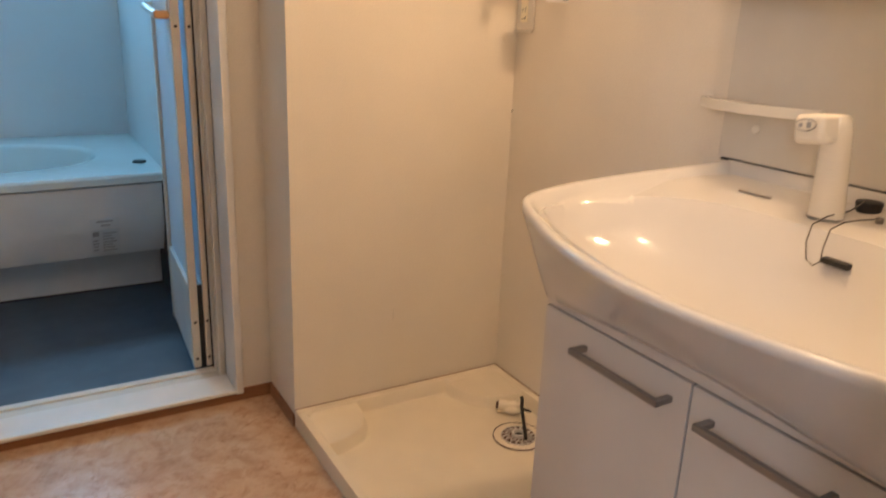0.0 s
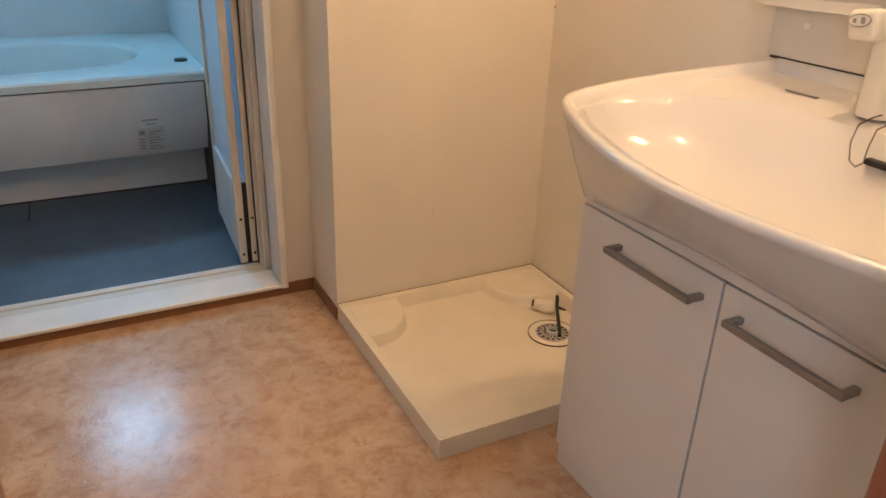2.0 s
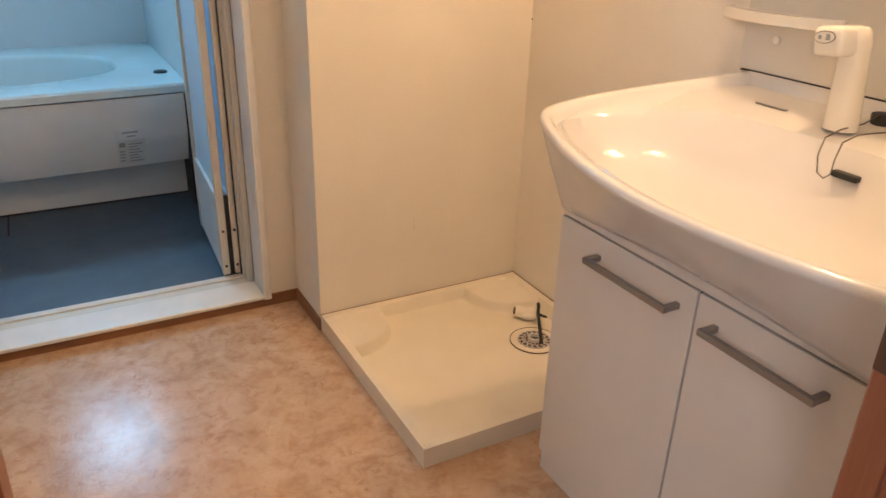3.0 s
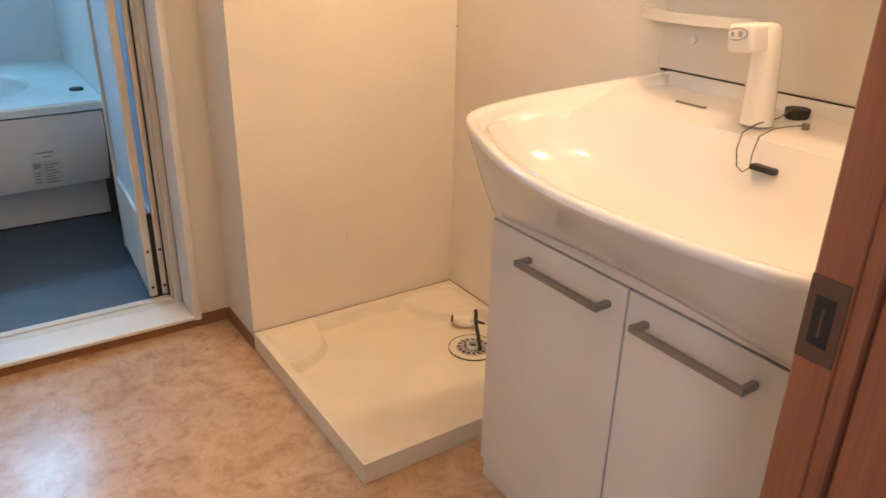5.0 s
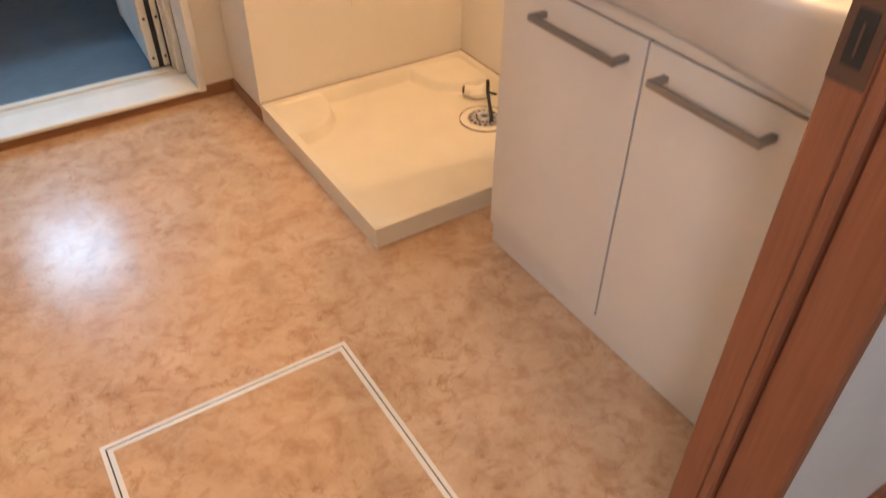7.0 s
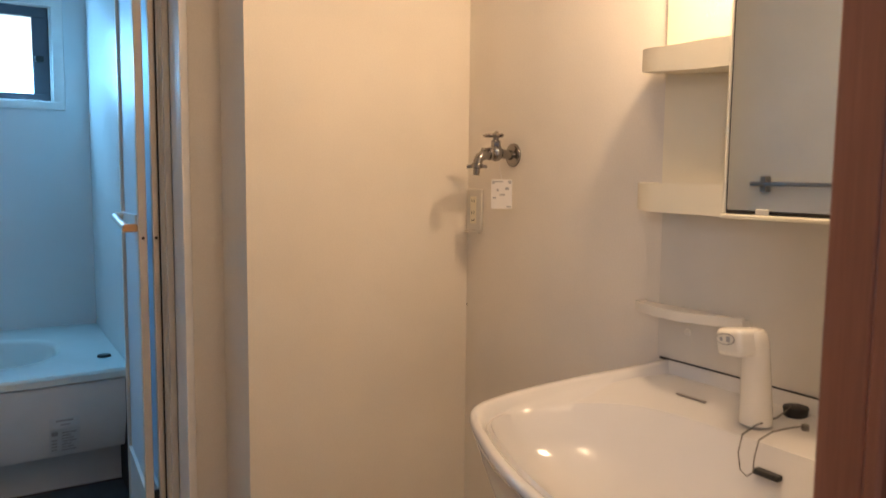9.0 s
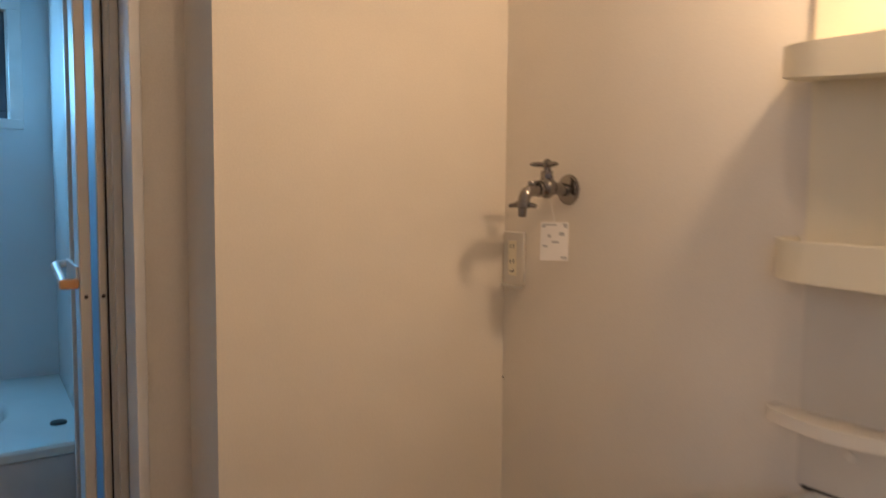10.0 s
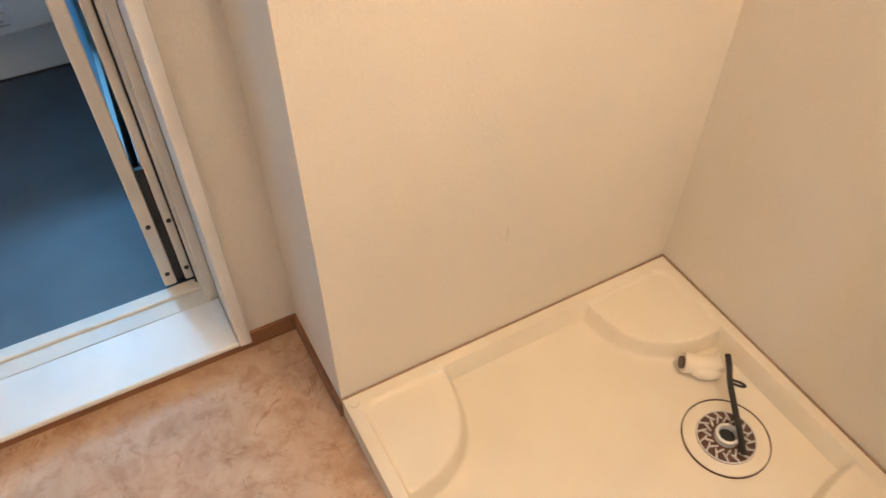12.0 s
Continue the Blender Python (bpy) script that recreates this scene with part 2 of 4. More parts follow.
def prism(outline, z0, z1, bevel=0.0, seg=2):
    """A closed plan outline raised from z0 to z1."""
    bm = bmesh.new()
    lo = [bm.verts.new((x, y, z0)) for x, y in outline]
    hi = [bm.verts.new((x, y, z1)) for x, y in outline]
    bm.faces.new(lo)
    bm.faces.new(hi)
    for i in range(len(outline)):
        j = (i + 1) % len(outline)
        bm.faces.new((lo[i], lo[j], hi[j], hi[i]))
    if bevel:
        top = [e for e in bm.edges if e.verts[0].co.z == z1 and e.verts[1].co.z == z1]
        bmesh.ops.bevel(bm, geom=top, offset=bevel, segments=seg, profile=0.5, affect="EDGES")
    return bm


def cut(bm, plans):
    """Joins several boxes given as (a, b)."""
    for a, b in plans:
        add_box(bm, a, b)
    return bm


# ---- structure ----
CEIL, Y_DOOR, Y_REC, PANX = 2.32, -1.482, 0.205, -0.64
Y_HALL, JX0, JX1 = -1.567, -1.252, -0.722
XL = -1.62


def structure(name, bm, mat, label, **kw):
    return part(name, bm, mat, None, label, kind="structure", **kw)


# washroom shell
structure("floor", box((XL - 0.1, -1.527, -0.12), (0.1, 0.215, 0.0)), M["floor"], "tan marbled sheet vinyl floor with a faint gloss")
structure("wall_vanity", box((0.0, -1.56, -0.1), (0.12, 0.355, CEIL)), M["wall"], "cream papered wall behind the washbasin and the tap")
structure("wall_pan", box((PANX, 0.0, -0.1), (0.0, 0.355, CEIL)), M["wall"], "cream papered wall block behind the washing machine pan")
structure("wall_left", box((XL - 0.12, -1.4815, -0.1), (XL, 0.2, CEIL)), M["hallwall"], "cream papered side wall of the washroom")
structure("wall_bath", cut(bmesh.new(), [
    ((-0.728, Y_REC, -0.1), (PANX, 0.355, CEIL)),
    ((-1.53, Y_REC, 2.03), (-0.728, 0.355, CEIL)),
    ((XL - 0.12, Y_REC, -0.1), (-1.53, 0.355, CEIL)),
    ((-1.53, Y_REC + 0.004, -0.1), (-0.728, 0.355, 0.014))]), M["wall"], "papered wall with the bathroom door opening")
structure("wall_door", cut(bmesh.new(), [
    ((JX1 + 0.019, Y_HALL, -0.1), (0.0, Y_DOOR, CEIL)),
    ((JX0 - 0.019, Y_HALL, 2.03), (JX1 + 0.019, Y_DOOR, CEIL)),
    ((-2.6, Y_HALL, -0.1), (JX0 - 0.019, Y_DOOR, CEIL))]), M["hallwall"], "pale papered wall between hall and washroom with a door opening")
structure("ceiling", box((-2.6, -3.2, CEIL), (0.7, 0.36, CEIL + 0.1)), M["ceiling"], "off-white papered ceiling")

# hall behind the camera
structure("hall_floor", box((-2.6, -3.1, -0.12), (0.7, -1.528, -0.002)), M["hallfloor"], "brown wooden hall floor")
structure("hall_wall_right", box((0.58, -3.1, -0.1), (0.7, Y_HALL - 0.001, CEIL)), M["hallwall"], "pale papered hall end wall")
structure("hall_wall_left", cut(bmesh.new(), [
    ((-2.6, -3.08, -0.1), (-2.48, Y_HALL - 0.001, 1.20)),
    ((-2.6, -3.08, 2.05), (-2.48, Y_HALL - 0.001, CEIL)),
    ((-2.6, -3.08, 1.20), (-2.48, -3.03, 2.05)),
    ((-2.6, -2.57, 1.20), (-2.48, Y_HALL - 0.001, 2.05))]), M["hallwall"], "pale papered hall end wall with an added window opening")
structure("hall_wall_back", box((-2.6, -3.2, -0.1), (0.7, -3.081, CEIL)), M["hallwall"], "pale papered hall wall")

# bathroom shell
BX0, BX1, BY0, BY1, BZ = -2.36, -0.743, 0.356, 2.0, 0.018
structure("bath_floor", box((BX0, BY0 + 0.004, -0.12), (BX1, BY1, BZ)), M["bathfloor"], "slate blue textured bathroom floor")
structure("bath_wall_right", box((BX1, BY0, -0.1), (-0.645, BY1 + 0.1, 2.2)), M["bathwall"], "white embossed bathroom wall panel")
structure("bath_wall_left", box((BX0 - 0.1, BY0, -0.1), (BX0, BY1 + 0.1, 2.2)), M["bathwall"], "white bathroom wall panel")
WX0, WX1, WZ0, WZ1 = -1.425, -0.884, 1.503, 1.916
structure("bath_wall_back", cut(bmesh.new(), [
    ((BX0, BY1, -0.1), (BX1, BY1 + 0.1, WZ0)),
    ((BX0, BY1, WZ1), (BX1, BY1 + 0.1, 2.2)),
    ((BX0, BY1, WZ0), (WX0, BY1 + 0.1, WZ1)),
    ((WX1, BY1, WZ0), (BX1, BY1 + 0.1, WZ1))]), M["bathwall"], "white bathroom wall panel with a small window opening")
structure("bath_wall_front", cut(bmesh.new(), [
    ((BX0, 0.356, -0.1), (-1.53, 0.375, 2.2)),
    ((-1.53, 0.356, 2.03), (BX1, 0.375, 2.2))]), M["bathwall"], "white bathroom wall panel beside the door")
structure("bath_ceiling", box((BX0 - 0.1, 0.36, 2.12), (-0.645, BY1 + 0.1, 2.24)), M["bathwall"], "white bathroom ceiling panel")

# baseboards
structure("baseboard", cut(bmesh.new(), [
    ((-1.53, Y_REC - 0.005, 0.0), (PANX - 0.006, Y_REC + 0.003, 0.036)),
    ((PANX - 0.006, 0.0, 0.0), (PANX, Y_REC + 0.003, 0.036))]), M["base"], "low brown wooden baseboard under the bathroom sill")
structure("baseboard", box((XL, -1.481, 0.0), (XL + 0.007, Y_REC - 0.005, 0.036)), M["base"], "low brown wooden baseboard along the side wall")
structure("hall_baseboard", box((JX1 + 0.026, Y_HALL - 0.008, 0.0), (0.58, Y_HALL - 0.0005, 0.05)), M["jamb"], "red-brown wooden baseboard in the hall")

# bathroom window
win = thing("window_1", (-1.16, BY1, WZ0), "small bathroom window with a dark frame, white surround and frosted glass", "window", kind="structure")
sur = bmesh.new()
for a, b in [((WX0 - 0.052, BY1 - 0.010, WZ0 - 0.038), (WX1 + 0.047, BY1 - 0.001, WZ0)),
             ((WX0 - 0.052, BY1 - 0.010, WZ1), (WX1 + 0.047, BY1 - 0.001, WZ1 + 0.045)),
             ((WX0 - 0.052, BY1 - 0.010, WZ0), (WX0, BY1 - 0.001, WZ1)),
             ((WX1, BY1 - 0.010, WZ0), (WX1 + 0.047, BY1 - 0.001, WZ1))]:
    add_box(sur, a, b, 0.002, 1)
part("window_surround", sur, M["white"], win, "white plastic window surround")
fr = bmesh.new()
FX0, FX1, FZ0, FZ1 = WX0 + 0.001, WX1 - 0.008, WZ0 + 0.003, WZ1 - 0.003
for a, b in [((FX0, BY1 + 0.03, FZ0), (FX1, BY1 + 0.07, FZ0 + 0.03)), ((FX0, BY1 + 0.03, FZ1 - 0.045), (FX1, BY1 + 0.07, FZ1)),
             ((FX0, BY1 + 0.03, FZ0 + 0.03), (FX0 + 0.06, BY1 + 0.07, FZ1 - 0.045)), ((FX1 - 0.065, BY1 + 0.03, FZ0 + 0.03), (FX1, BY1 + 0.07, FZ1 - 0.045))]:
    add_box(fr, a, b, 0.002, 1)
part("window_frame", fr, M["winframe"], win, "dark bronze aluminium sash")
part("window_reveal", box((WX1 - 0.0075, BY1 + 0.001, WZ0 + 0.003), (WX1 - 0.001, BY1 + 0.07, WZ1 - 0.003)), M["white"], win, "white reveal strip")
part("latch", box((-0.949, BY1 + 0.012, 1.675), (-0.915, BY1 + 0.03, 1.70), 0.003), M["dark"], win, "black window latch")
pane = part("pane", box((FX0 + 0.05, BY1 + 0.052, FZ0 + 0.02), (FX1 - 0.05, BY1 + 0.056, FZ1 - 0.03)), M["pane"], win, "frosted window pane")
pane.visible_shadow = False
part("backdrop", box((-1.75, BY1 + 0.20, 1.2), (-0.6, BY1 + 0.21, 2.3)), M["glow"], None, "bright overcast daylight outside the bathroom window", kind="structure")

# bathroom door: casing, sill, folding leaves
trim = thing("door_1", (-1.12, 0.25, 0.0), "open white folding bathroom door with casing and sill", "door", kind="structure")
cas = bmesh.new()
add_box(cas, (-0.745, 0.186, 0.027), (-0.7245, 0.300, 2.02), 0.002, 1)
add_box(cas, (-1.53, 0.186, 0.027), (-1.509, 0.300, 2.02), 0.002, 1)
add_box(cas, (-1.509, 0.186, 2.0), (-0.745, 0.300, 2.02), 0.002, 1)
part("casing", cas, M["white"], trim, "white painted door casing")
part("sill", box((-1.508, 0.187, 0.029), (-0.7455, 0.300, 0.040), 0.002, 1), M["white"], trim, "white sill board above the brown baseboard")
al = bmesh.new()
add_box(al, (-1.508, 0.302, 0.012), (-0.7455, 0.335, 0.038), 0.001, 1)
add_box(al, (-1.508, 0.335, 0.012), (-0.762, 0.362, 0.043), 0.002, 1)
part("track", al, M["cream"], trim, "pale metal threshold track")
fm = bmesh.new()
add_box(fm, (-0.762, 0.302, 0.036), (-0.7455, 0.335, 1.99), 0.001, 1)
add_box(fm, (-0.768, 0.335, 0.040), (-0.7465, 0.372, 1.99), 0.0015, 1)
add_box(fm, (-0.7655, 0.316, 0.036), (-0.7625, 0.320, 1.99))
add_box(fm, (-1.508, 0.302, 0.036), (-1.490, 0.372, 1.99), 0.001, 1)
add_box(fm, (-1.490, 0.302, 1.95), (-0.768, 0.372, 1.99), 0.001, 1)
part("door_frame", fm, M["cream"], trim, "cream metal door frame")
part("gasket", box((-0.7715, 0.350, 0.041), (-0.7685, 0.356, 1.99)), M["shadowgap"], trim, "dark rubber gasket strip")


def leaf(x_near, x_far, w, name, label):
    """One folded door leaf from the track into the bathroom, with posts, rails, sheet and kick panel."""
    y0, y1 = 0.362, 0.80
    lf = part(name, box((x_near - w, y0, 0.045), (x_near, y0 + 0.024, 1.95), 0.003), M["cream"], trim, label)
    bm = box((x_far - w, y1 - 0.024, 0.045), (x_far, y1, 1.95), 0.003)
    part("far_post", bm, M["cream"], lf, "cream metal door post")

    def slab(z0, z1, t, inset=0.0):
        bm = bmesh.new()
        pts = [(x_near - w / 2 - t, y0 + 0.024), (x_near - w / 2 + t, y0 + 0.024), (x_far - w / 2 + t, y1 - 0.024), (x_far - w / 2 - t, y1 - 0.024)]
        lo = [bm.verts.new((x, y, z0)) for x, y in pts]
        hi = [bm.verts.new((x, y, z1)) for x, y in pts]
        bm.faces.new(lo), bm.faces.new(hi)
        for i in range(4):
            bm.faces.new((lo[i], lo[(i + 1) % 4], hi[(i + 1) % 4], hi[i]))
        return bm
    part("sheet", slab(0.30, 1.92, 0.002), M["frost"], lf, "bluish frosted plastic door sheet").visible_shadow = False
    part("kick_panel", slab(0.045, 0.286, 0.008), M["white"], lf, "white lower door panel")
    part("rail", slab(0.286, 0.30, 0.010), M["white"], lf, "white rail of the door leaf")
    part("rail", slab(1.92, 1.95, 0.010), M["cream"], lf, "cream top rail of the door leaf")
    for z in (0.075, 0.19 if name == "leaf" else 0.11, 1.012):
        part("screw", cyl((x_near - w / 2, y0 - 0.0015, z), (x_near - w / 2, y0 + 0.002, z), 0.0042, seg=12), M["screw"], lf, "dark screw head")
    return lf


leaf_a = leaf(-0.800, -0.779, 0.022, "leaf", "front folded door leaf with frosted sheet")
leaf_b = leaf(-0.7695, -0.757, 0.016, "leaf", "rear folded door leaf with frosted sheet")
part("foot_strip", box((-0.7995, 0.368, 0.046), (-0.786, 0.376, 0.30)), M["dark"], trim, "black strip low between the leaves")
hb = bmesh.new()
add_tube(hb, [(-0.812, 0.592, 1.062), (-0.838, 0.592, 1.062), (-0.848, 0.582, 1.061), (-0.850, 0.560, 1.058), (-0.850, 0.420, 1.043), (-0.849, 0.388, 1.040)], 0.0095, 14)
part("door_handle", hb, M["tub"], leaf_a, "grey plastic pull handle", smooth=True)
part("handle_cap", box((-0.860, 0.3655, 1.029), (-0.8225, 0.3885, 1.050), 0.005, 3), M["plug"], leaf_a, "orange-lit handle end cap", smooth=True)
part("handle_base", box((-0.8265, 0.388, 1.028), (-0.8205, 0.602, 1.074), 0.002), M["alu"], leaf_a, "grey handle base")

# washroom door frame
jf = thing("door_frame", (-0.93, -1.47, 0.0), "red-brown wooden frame of the washroom doorway", "door frame", kind="structure")


def jamb(sign, x):
    """Jamb with a thin bright edge line, a stop and the hall-side band; sign is the way into the opening."""
    bm = bmesh.new()
    s = sign
    add_box(bm, (x, -1.5145, 0.0), (x - s * 0.019, -1.483, 2.03), 0.002, 1)
    add_box(bm, (x + s * 0.003, -1.527, 0.0), (x - s * 0.019, -1.515, 2.03), 0.0025, 1)
    add_box(bm, (x - s * 0.005, -1.580, 0.0), (x - s * 0.026, -1.5275, 2.03), 0.003, 1)
    return bm


part("jamb", jamb(-1, JX1), M["jamb"], jf, "red-brown jamb with a latch plate")
part("jamb", jamb(1, JX0), M["jamb"], jf, "dark red-brown jamb")
part("head", box((JX0 - 0.017, -1.578, 2.0), (JX1 + 0.017, -1.476, 2.029), 0.002, 1), M["jamb"], jf, "red-brown frame head")
SX = JX1 - 0.0012
part("strike_plate", box((SX, -1.512, 0.791), (JX1 + 0.001, -1.4835, 0.856), 0.0006, 1), M["strike"], jf, "dark bronze latch strike plate")
# raised dark patch stands for the shade inside the latch hole
part("strike_hole", box((SX - 0.0006, -1.505, 0.804), (SX + 0.0002, -1.490, 0.842), 0.0003, 1), M["dark"], jf, "dark patch for the shaded latch opening")
part("strike_lip", box((SX - 0.0014, -1.4985, 0.811), (SX - 0.0005, -1.4965, 0.834), 0.0004, 1), M["strike"], jf, "metal latch lip")

# ---- washing machine pan ----
pan = thing("washing_machine_pan", (-0.32, -0.315, 0.0), "ivory plastic washing machine drain pan on the vinyl floor", "drain pan")
PY0, PY1, PX0, PX1 = -0.634, -0.002, -0.64, -0.002
PZ, PF = 0.05, 0.012


def step(v, a, b):
    t = min(1, max(0, (v - a) / (b - a)))
    return t * t * (3 - 2 * t)


def pan_height(x, y):
    """Height of the pan's upper face: rim, sunk floor, and three raised quarter-round corners framed by a rounded step."""
    dx, dy = min(x - PX0, PX1 - x), min(y - PY0, PY1 - y)
    curve = 0.050
    e = curve - math.hypot(curve - dx, curve - dy) if dx < curve and dy < curve else min(dx, dy)
    h = PF + (PZ - PF) * (1 - step(e, 0.021, 0.031))
    if not (x < -0.32 and y < -0.32):
        rx, ry = (0.178, 0.196) if x < -0.32 else (0.198, 0.188)
        bow = ((dx / rx) ** 2.7 + (dy / ry) ** 2.7) ** (1 / 2.7)
        plateau = PZ - 0.0070 * step(e, 0.019, 0.025)
        h = max(h, PF + (plateau - PF) * (1 - step(bow, 0.93, 1.0)))
        if bow < 0.93:
            h = plateau
    return h


pm = bmesh.new()
N = 190
grid = []
for i in range(N + 1):
    row = []
    for j in range(N + 1):
        x = PX0 + (PX1 - PX0) * i / N
        y = PY0 + (PY1 - PY0) * j / N
        row.append(pm.verts.new((x, y, pan_height(x, y))))
    grid.append(row)
for i in range(N):
    for j in range(N):
        pm.faces.new((grid[i][j], grid[i + 1][j], grid[i + 1][j + 1], grid[i][j + 1]))
loop = [grid[i][0] for i in range(N + 1)] + [grid[N][j] for j in range(1, N + 1)] + [grid[i][N] for i in range(N - 1, -1, -1)] + [grid[0][j] for j in range(N - 1, 0, -1)]
low = [pm.verts.new((v.co.x, v.co.y, 0.0)) for v in loop]
for k in range(len(loop)):
    q = (k + 1) % len(loop)
    pm.faces.new((loop[k], loop[q], low[q], low[k]))
part("tray", pm, M["pan"], pan, "ivory moulded tray with raised quarter-round corners", smooth=True)
for x, y in ((-0.626, -0.016), (-0.626, -0.620), (-0.018, -0.018)):
    part("screw_cap", cyl((x, y, 0.0495), (x, y, 0.0520), 0.0095, seg=20, bevel=0.0008), M["pan"], pan, "ivory screw cap")
# thin brown strips colour in the contact shadow where pan meets walls
part("wall_contact_shade", cut(bmesh.new(), [((PX0, -0.0045, 0.045), (-0.0045, -0.0008, 0.0508)), ((-0.0045, PY0, 0.045), (-0.0008, -0.0008, 0.0515))]), M["joint"], pan, "brown strip for the contact shadow between pan and wall")
DC = (-0.141, -0.326)
rg = bmesh.new()
for r0, r1, z in ((0.0664, 0.0675, PF + 0.0036),):
    vs = []
    for k in range(48):
        a = 2 * math.pi * k / 48
        vs.append([rg.verts.new((DC[0] + r * math.cos(a), DC[1] + r * math.sin(a), zz)) for r, zz in ((r0, PF - 0.002), (r0, z), (r1, z), (r1, PF - 0.002))])
    for k in range(48):
        a, b = vs[k], vs[(k + 1) % 48]
        for s in range(3):
            rg.faces.new((a[s], a[s + 1], b[s + 1], b[s]))
part("drain_ring", rg, M["strike"], pan, "thin dark drain cover ring", smooth=False)
part("drain_cover", cyl((DC[0], DC[1], PF - 0.004), (DC[0], DC[1], PF + 0.0035), 0.0655, seg=48, bevel=0.001), M["pan"], pan, "ivory round drain cover", smooth=True)
# flat dark disc takes the place of the well's shade
part("drain_well", cyl((DC[0], DC[1], PF + 0.001), (DC[0], DC[1], PF + 0.0042), 0.046, seg=40), M["strike"], pan, "dark disc for the shaded drain well")
gr = bmesh.new()
for k in range(16):
    a = 2 * math.pi * k / 16
    for turn, r in ((0.55, 0.0365), (-0.55, 0.0300)):
        m = Matrix.Translation((DC[0], DC[1], PF + 0.0058)) @ Matrix.Rotation(a + (0.1 if turn < 0 else 0.0), 4, "Z") @ Matrix.Translation((r, 0.0, 0)) @ Matrix.Rotation(turn, 4, "Z") @ Matrix.Diagonal((0.015, 0.0022, 0.003, 1))
        bmesh.ops.create_cube(gr, size=1, matrix=m)
add_tube(gr, [(DC[0] + 0.0445 * math.cos(a), DC[1] + 0.0445 * math.sin(a), PF + 0.0050) for a in (2 * math.pi * k / 20 for k in range(21))], 0.0012, 6)
part("drain_grate", gr, M["alu"], pan, "slotted metal drain grate")
hubm = bmesh.new()
vs = []
for k in range(28):
    a = 2 * math.pi * k / 28
    vs.append([hubm.verts.new((DC[0] + r * math.cos(a), DC[1] + r * math.sin(a), z)) for r, z in ((0.0190, PF + 0.002), (0.0185, PF + 0.014), (0.0140, PF + 0.0145), (0.0128, PF + 0.003))])
for k in range(28):
    a, b = vs[k], vs[(k + 1) % 28]
    for s in range(3):
        hubm.faces.new((a[s], a[s + 1], b[s + 1], b[s]))
part("drain_hub", hubm, M["alu"], pan, "pale grey round hose socket", smooth=True)
# dark disc colours the shade down the bore
part("hub_bore", cyl((DC[0], DC[1], PF + 0.003), (DC[0], DC[1], PF + 0.0052), 0.0130, seg=28), M["dark"], pan, "dark disc for the shaded bore of the hose socket")

elbow = thing("drain_elbow", (-0.095, -0.22, PF), "ivory plastic drain elbow lying in the pan", "drain elbow")
eb = bmesh.new()
add_tube(eb, [(-0.120, -0.196, 0.036), (-0.106, -0.205, 0.034), (-0.090, -0.216, 0.032), (-0.074, -0.224, 0.036), (-0.064, -0.229, 0.046)], 0.0165, 20)
bmesh.ops.create_uvsphere(eb, u_segments=24, v_segments=14, radius=1, matrix=Matrix.Translation((-0.088, -0.217, 0.028)) @ Matrix.Rotation(radians(-35), 4, "Z") @ Matrix.Diagonal((0.031, 0.025, 0.015, 1)))
part("pipe", eb, M["pan"], elbow, "ivory bent pipe", smooth=True)
# the pipe end is closed; a dark disc draws its shaded hollow
part("mouth", cyl((-0.1235, -0.1940, 0.0365), (-0.1195, -0.1962, 0.036), 0.0105, seg=20), M["strike"], elbow, "dark disc for the shaded open pipe end")
cord = thing("rubber_cord", (-0.07, -0.24, PF), "black rubber cord hanging over the drain", "cord")
cb = bmesh.new()
add_tube(cb, [(-0.066, -0.231, 0.0640), (-0.074, -0.244, 0.0610), (-0.090, -0.266, 0.053), (-0.108, -0.300, 0.040), (-0.128, -0.335, 0.033), (-0.146, -0.364, 0.0290)], 0.0048, 10)
add_tube(cb, [(-0.090, -0.268, 0.051), (-0.081, -0.279, 0.049), (-0.072, -0.283, 0.047), (-0.074, -0.275, 0.048), (-0.088, -0.262, 0.052)], 0.0022, 8)
part("strand", cb, M["dark"], cord, "black rubber strand", smooth=True)

# ---- underfloor hatch ----
hatch = thing("floor_hatch", (-1.04, -1.06, 0.0), "underfloor storage hatch with an aluminium edge and a vinyl-covered lid", "floor hatch", kind="structure")
HX0, HX1, HY0, HY1 = -1.262, -0.822, -1.275, -0.840


def frame_ring(x0, y0, x1, y1, w, z0, z1):
    bm = bmesh.new()
    add_box(bm, (x0, y0, z0), (x1, y0 + w, z1))
    add_box(bm, (x0, y1 - w, z0), (x1, y1, z1))
    add_box(bm, (x0, y0 + w, z0), (x0 + w, y1 - w, z1))
    add_box(bm, (x1 - w, y0 + w, z0), (x1, y1 - w, z1))
    return bm


part("outer_edge", frame_ring(HX0, HY0, HX1, HY1, 0.007, -0.004, 0.0028), M["alu"], hatch, "bright aluminium outer edge")
part("joint", frame_ring(HX0 + 0.007, HY0 + 0.007, HX1 - 0.007, HY1 - 0.007, 0.0026, -0.004, 0.0008), M["shadowgap"], hatch, "dark joint round the lid")
part("inner_edge", frame_ring(HX0 + 0.0096, HY0 + 0.0096, HX1 - 0.0096, HY1 - 0.0096, 0.008, -0.004, 0.0028), M["alu"], hatch, "bright aluminium inner edge")
part("lid", box((HX0 + 0.0176, HY0 + 0.0176, -0.004), (HX1 - 0.0176, HY1 - 0.0176, 0.0015)), M["floor"], hatch, "lid covered with marbled vinyl")
part("lift_handle", box((-1.196, -1.10, 0.001), (-1.170, -1.013, 0.0042), 0.003), M["handle"], hatch, "aluminium lift handle")
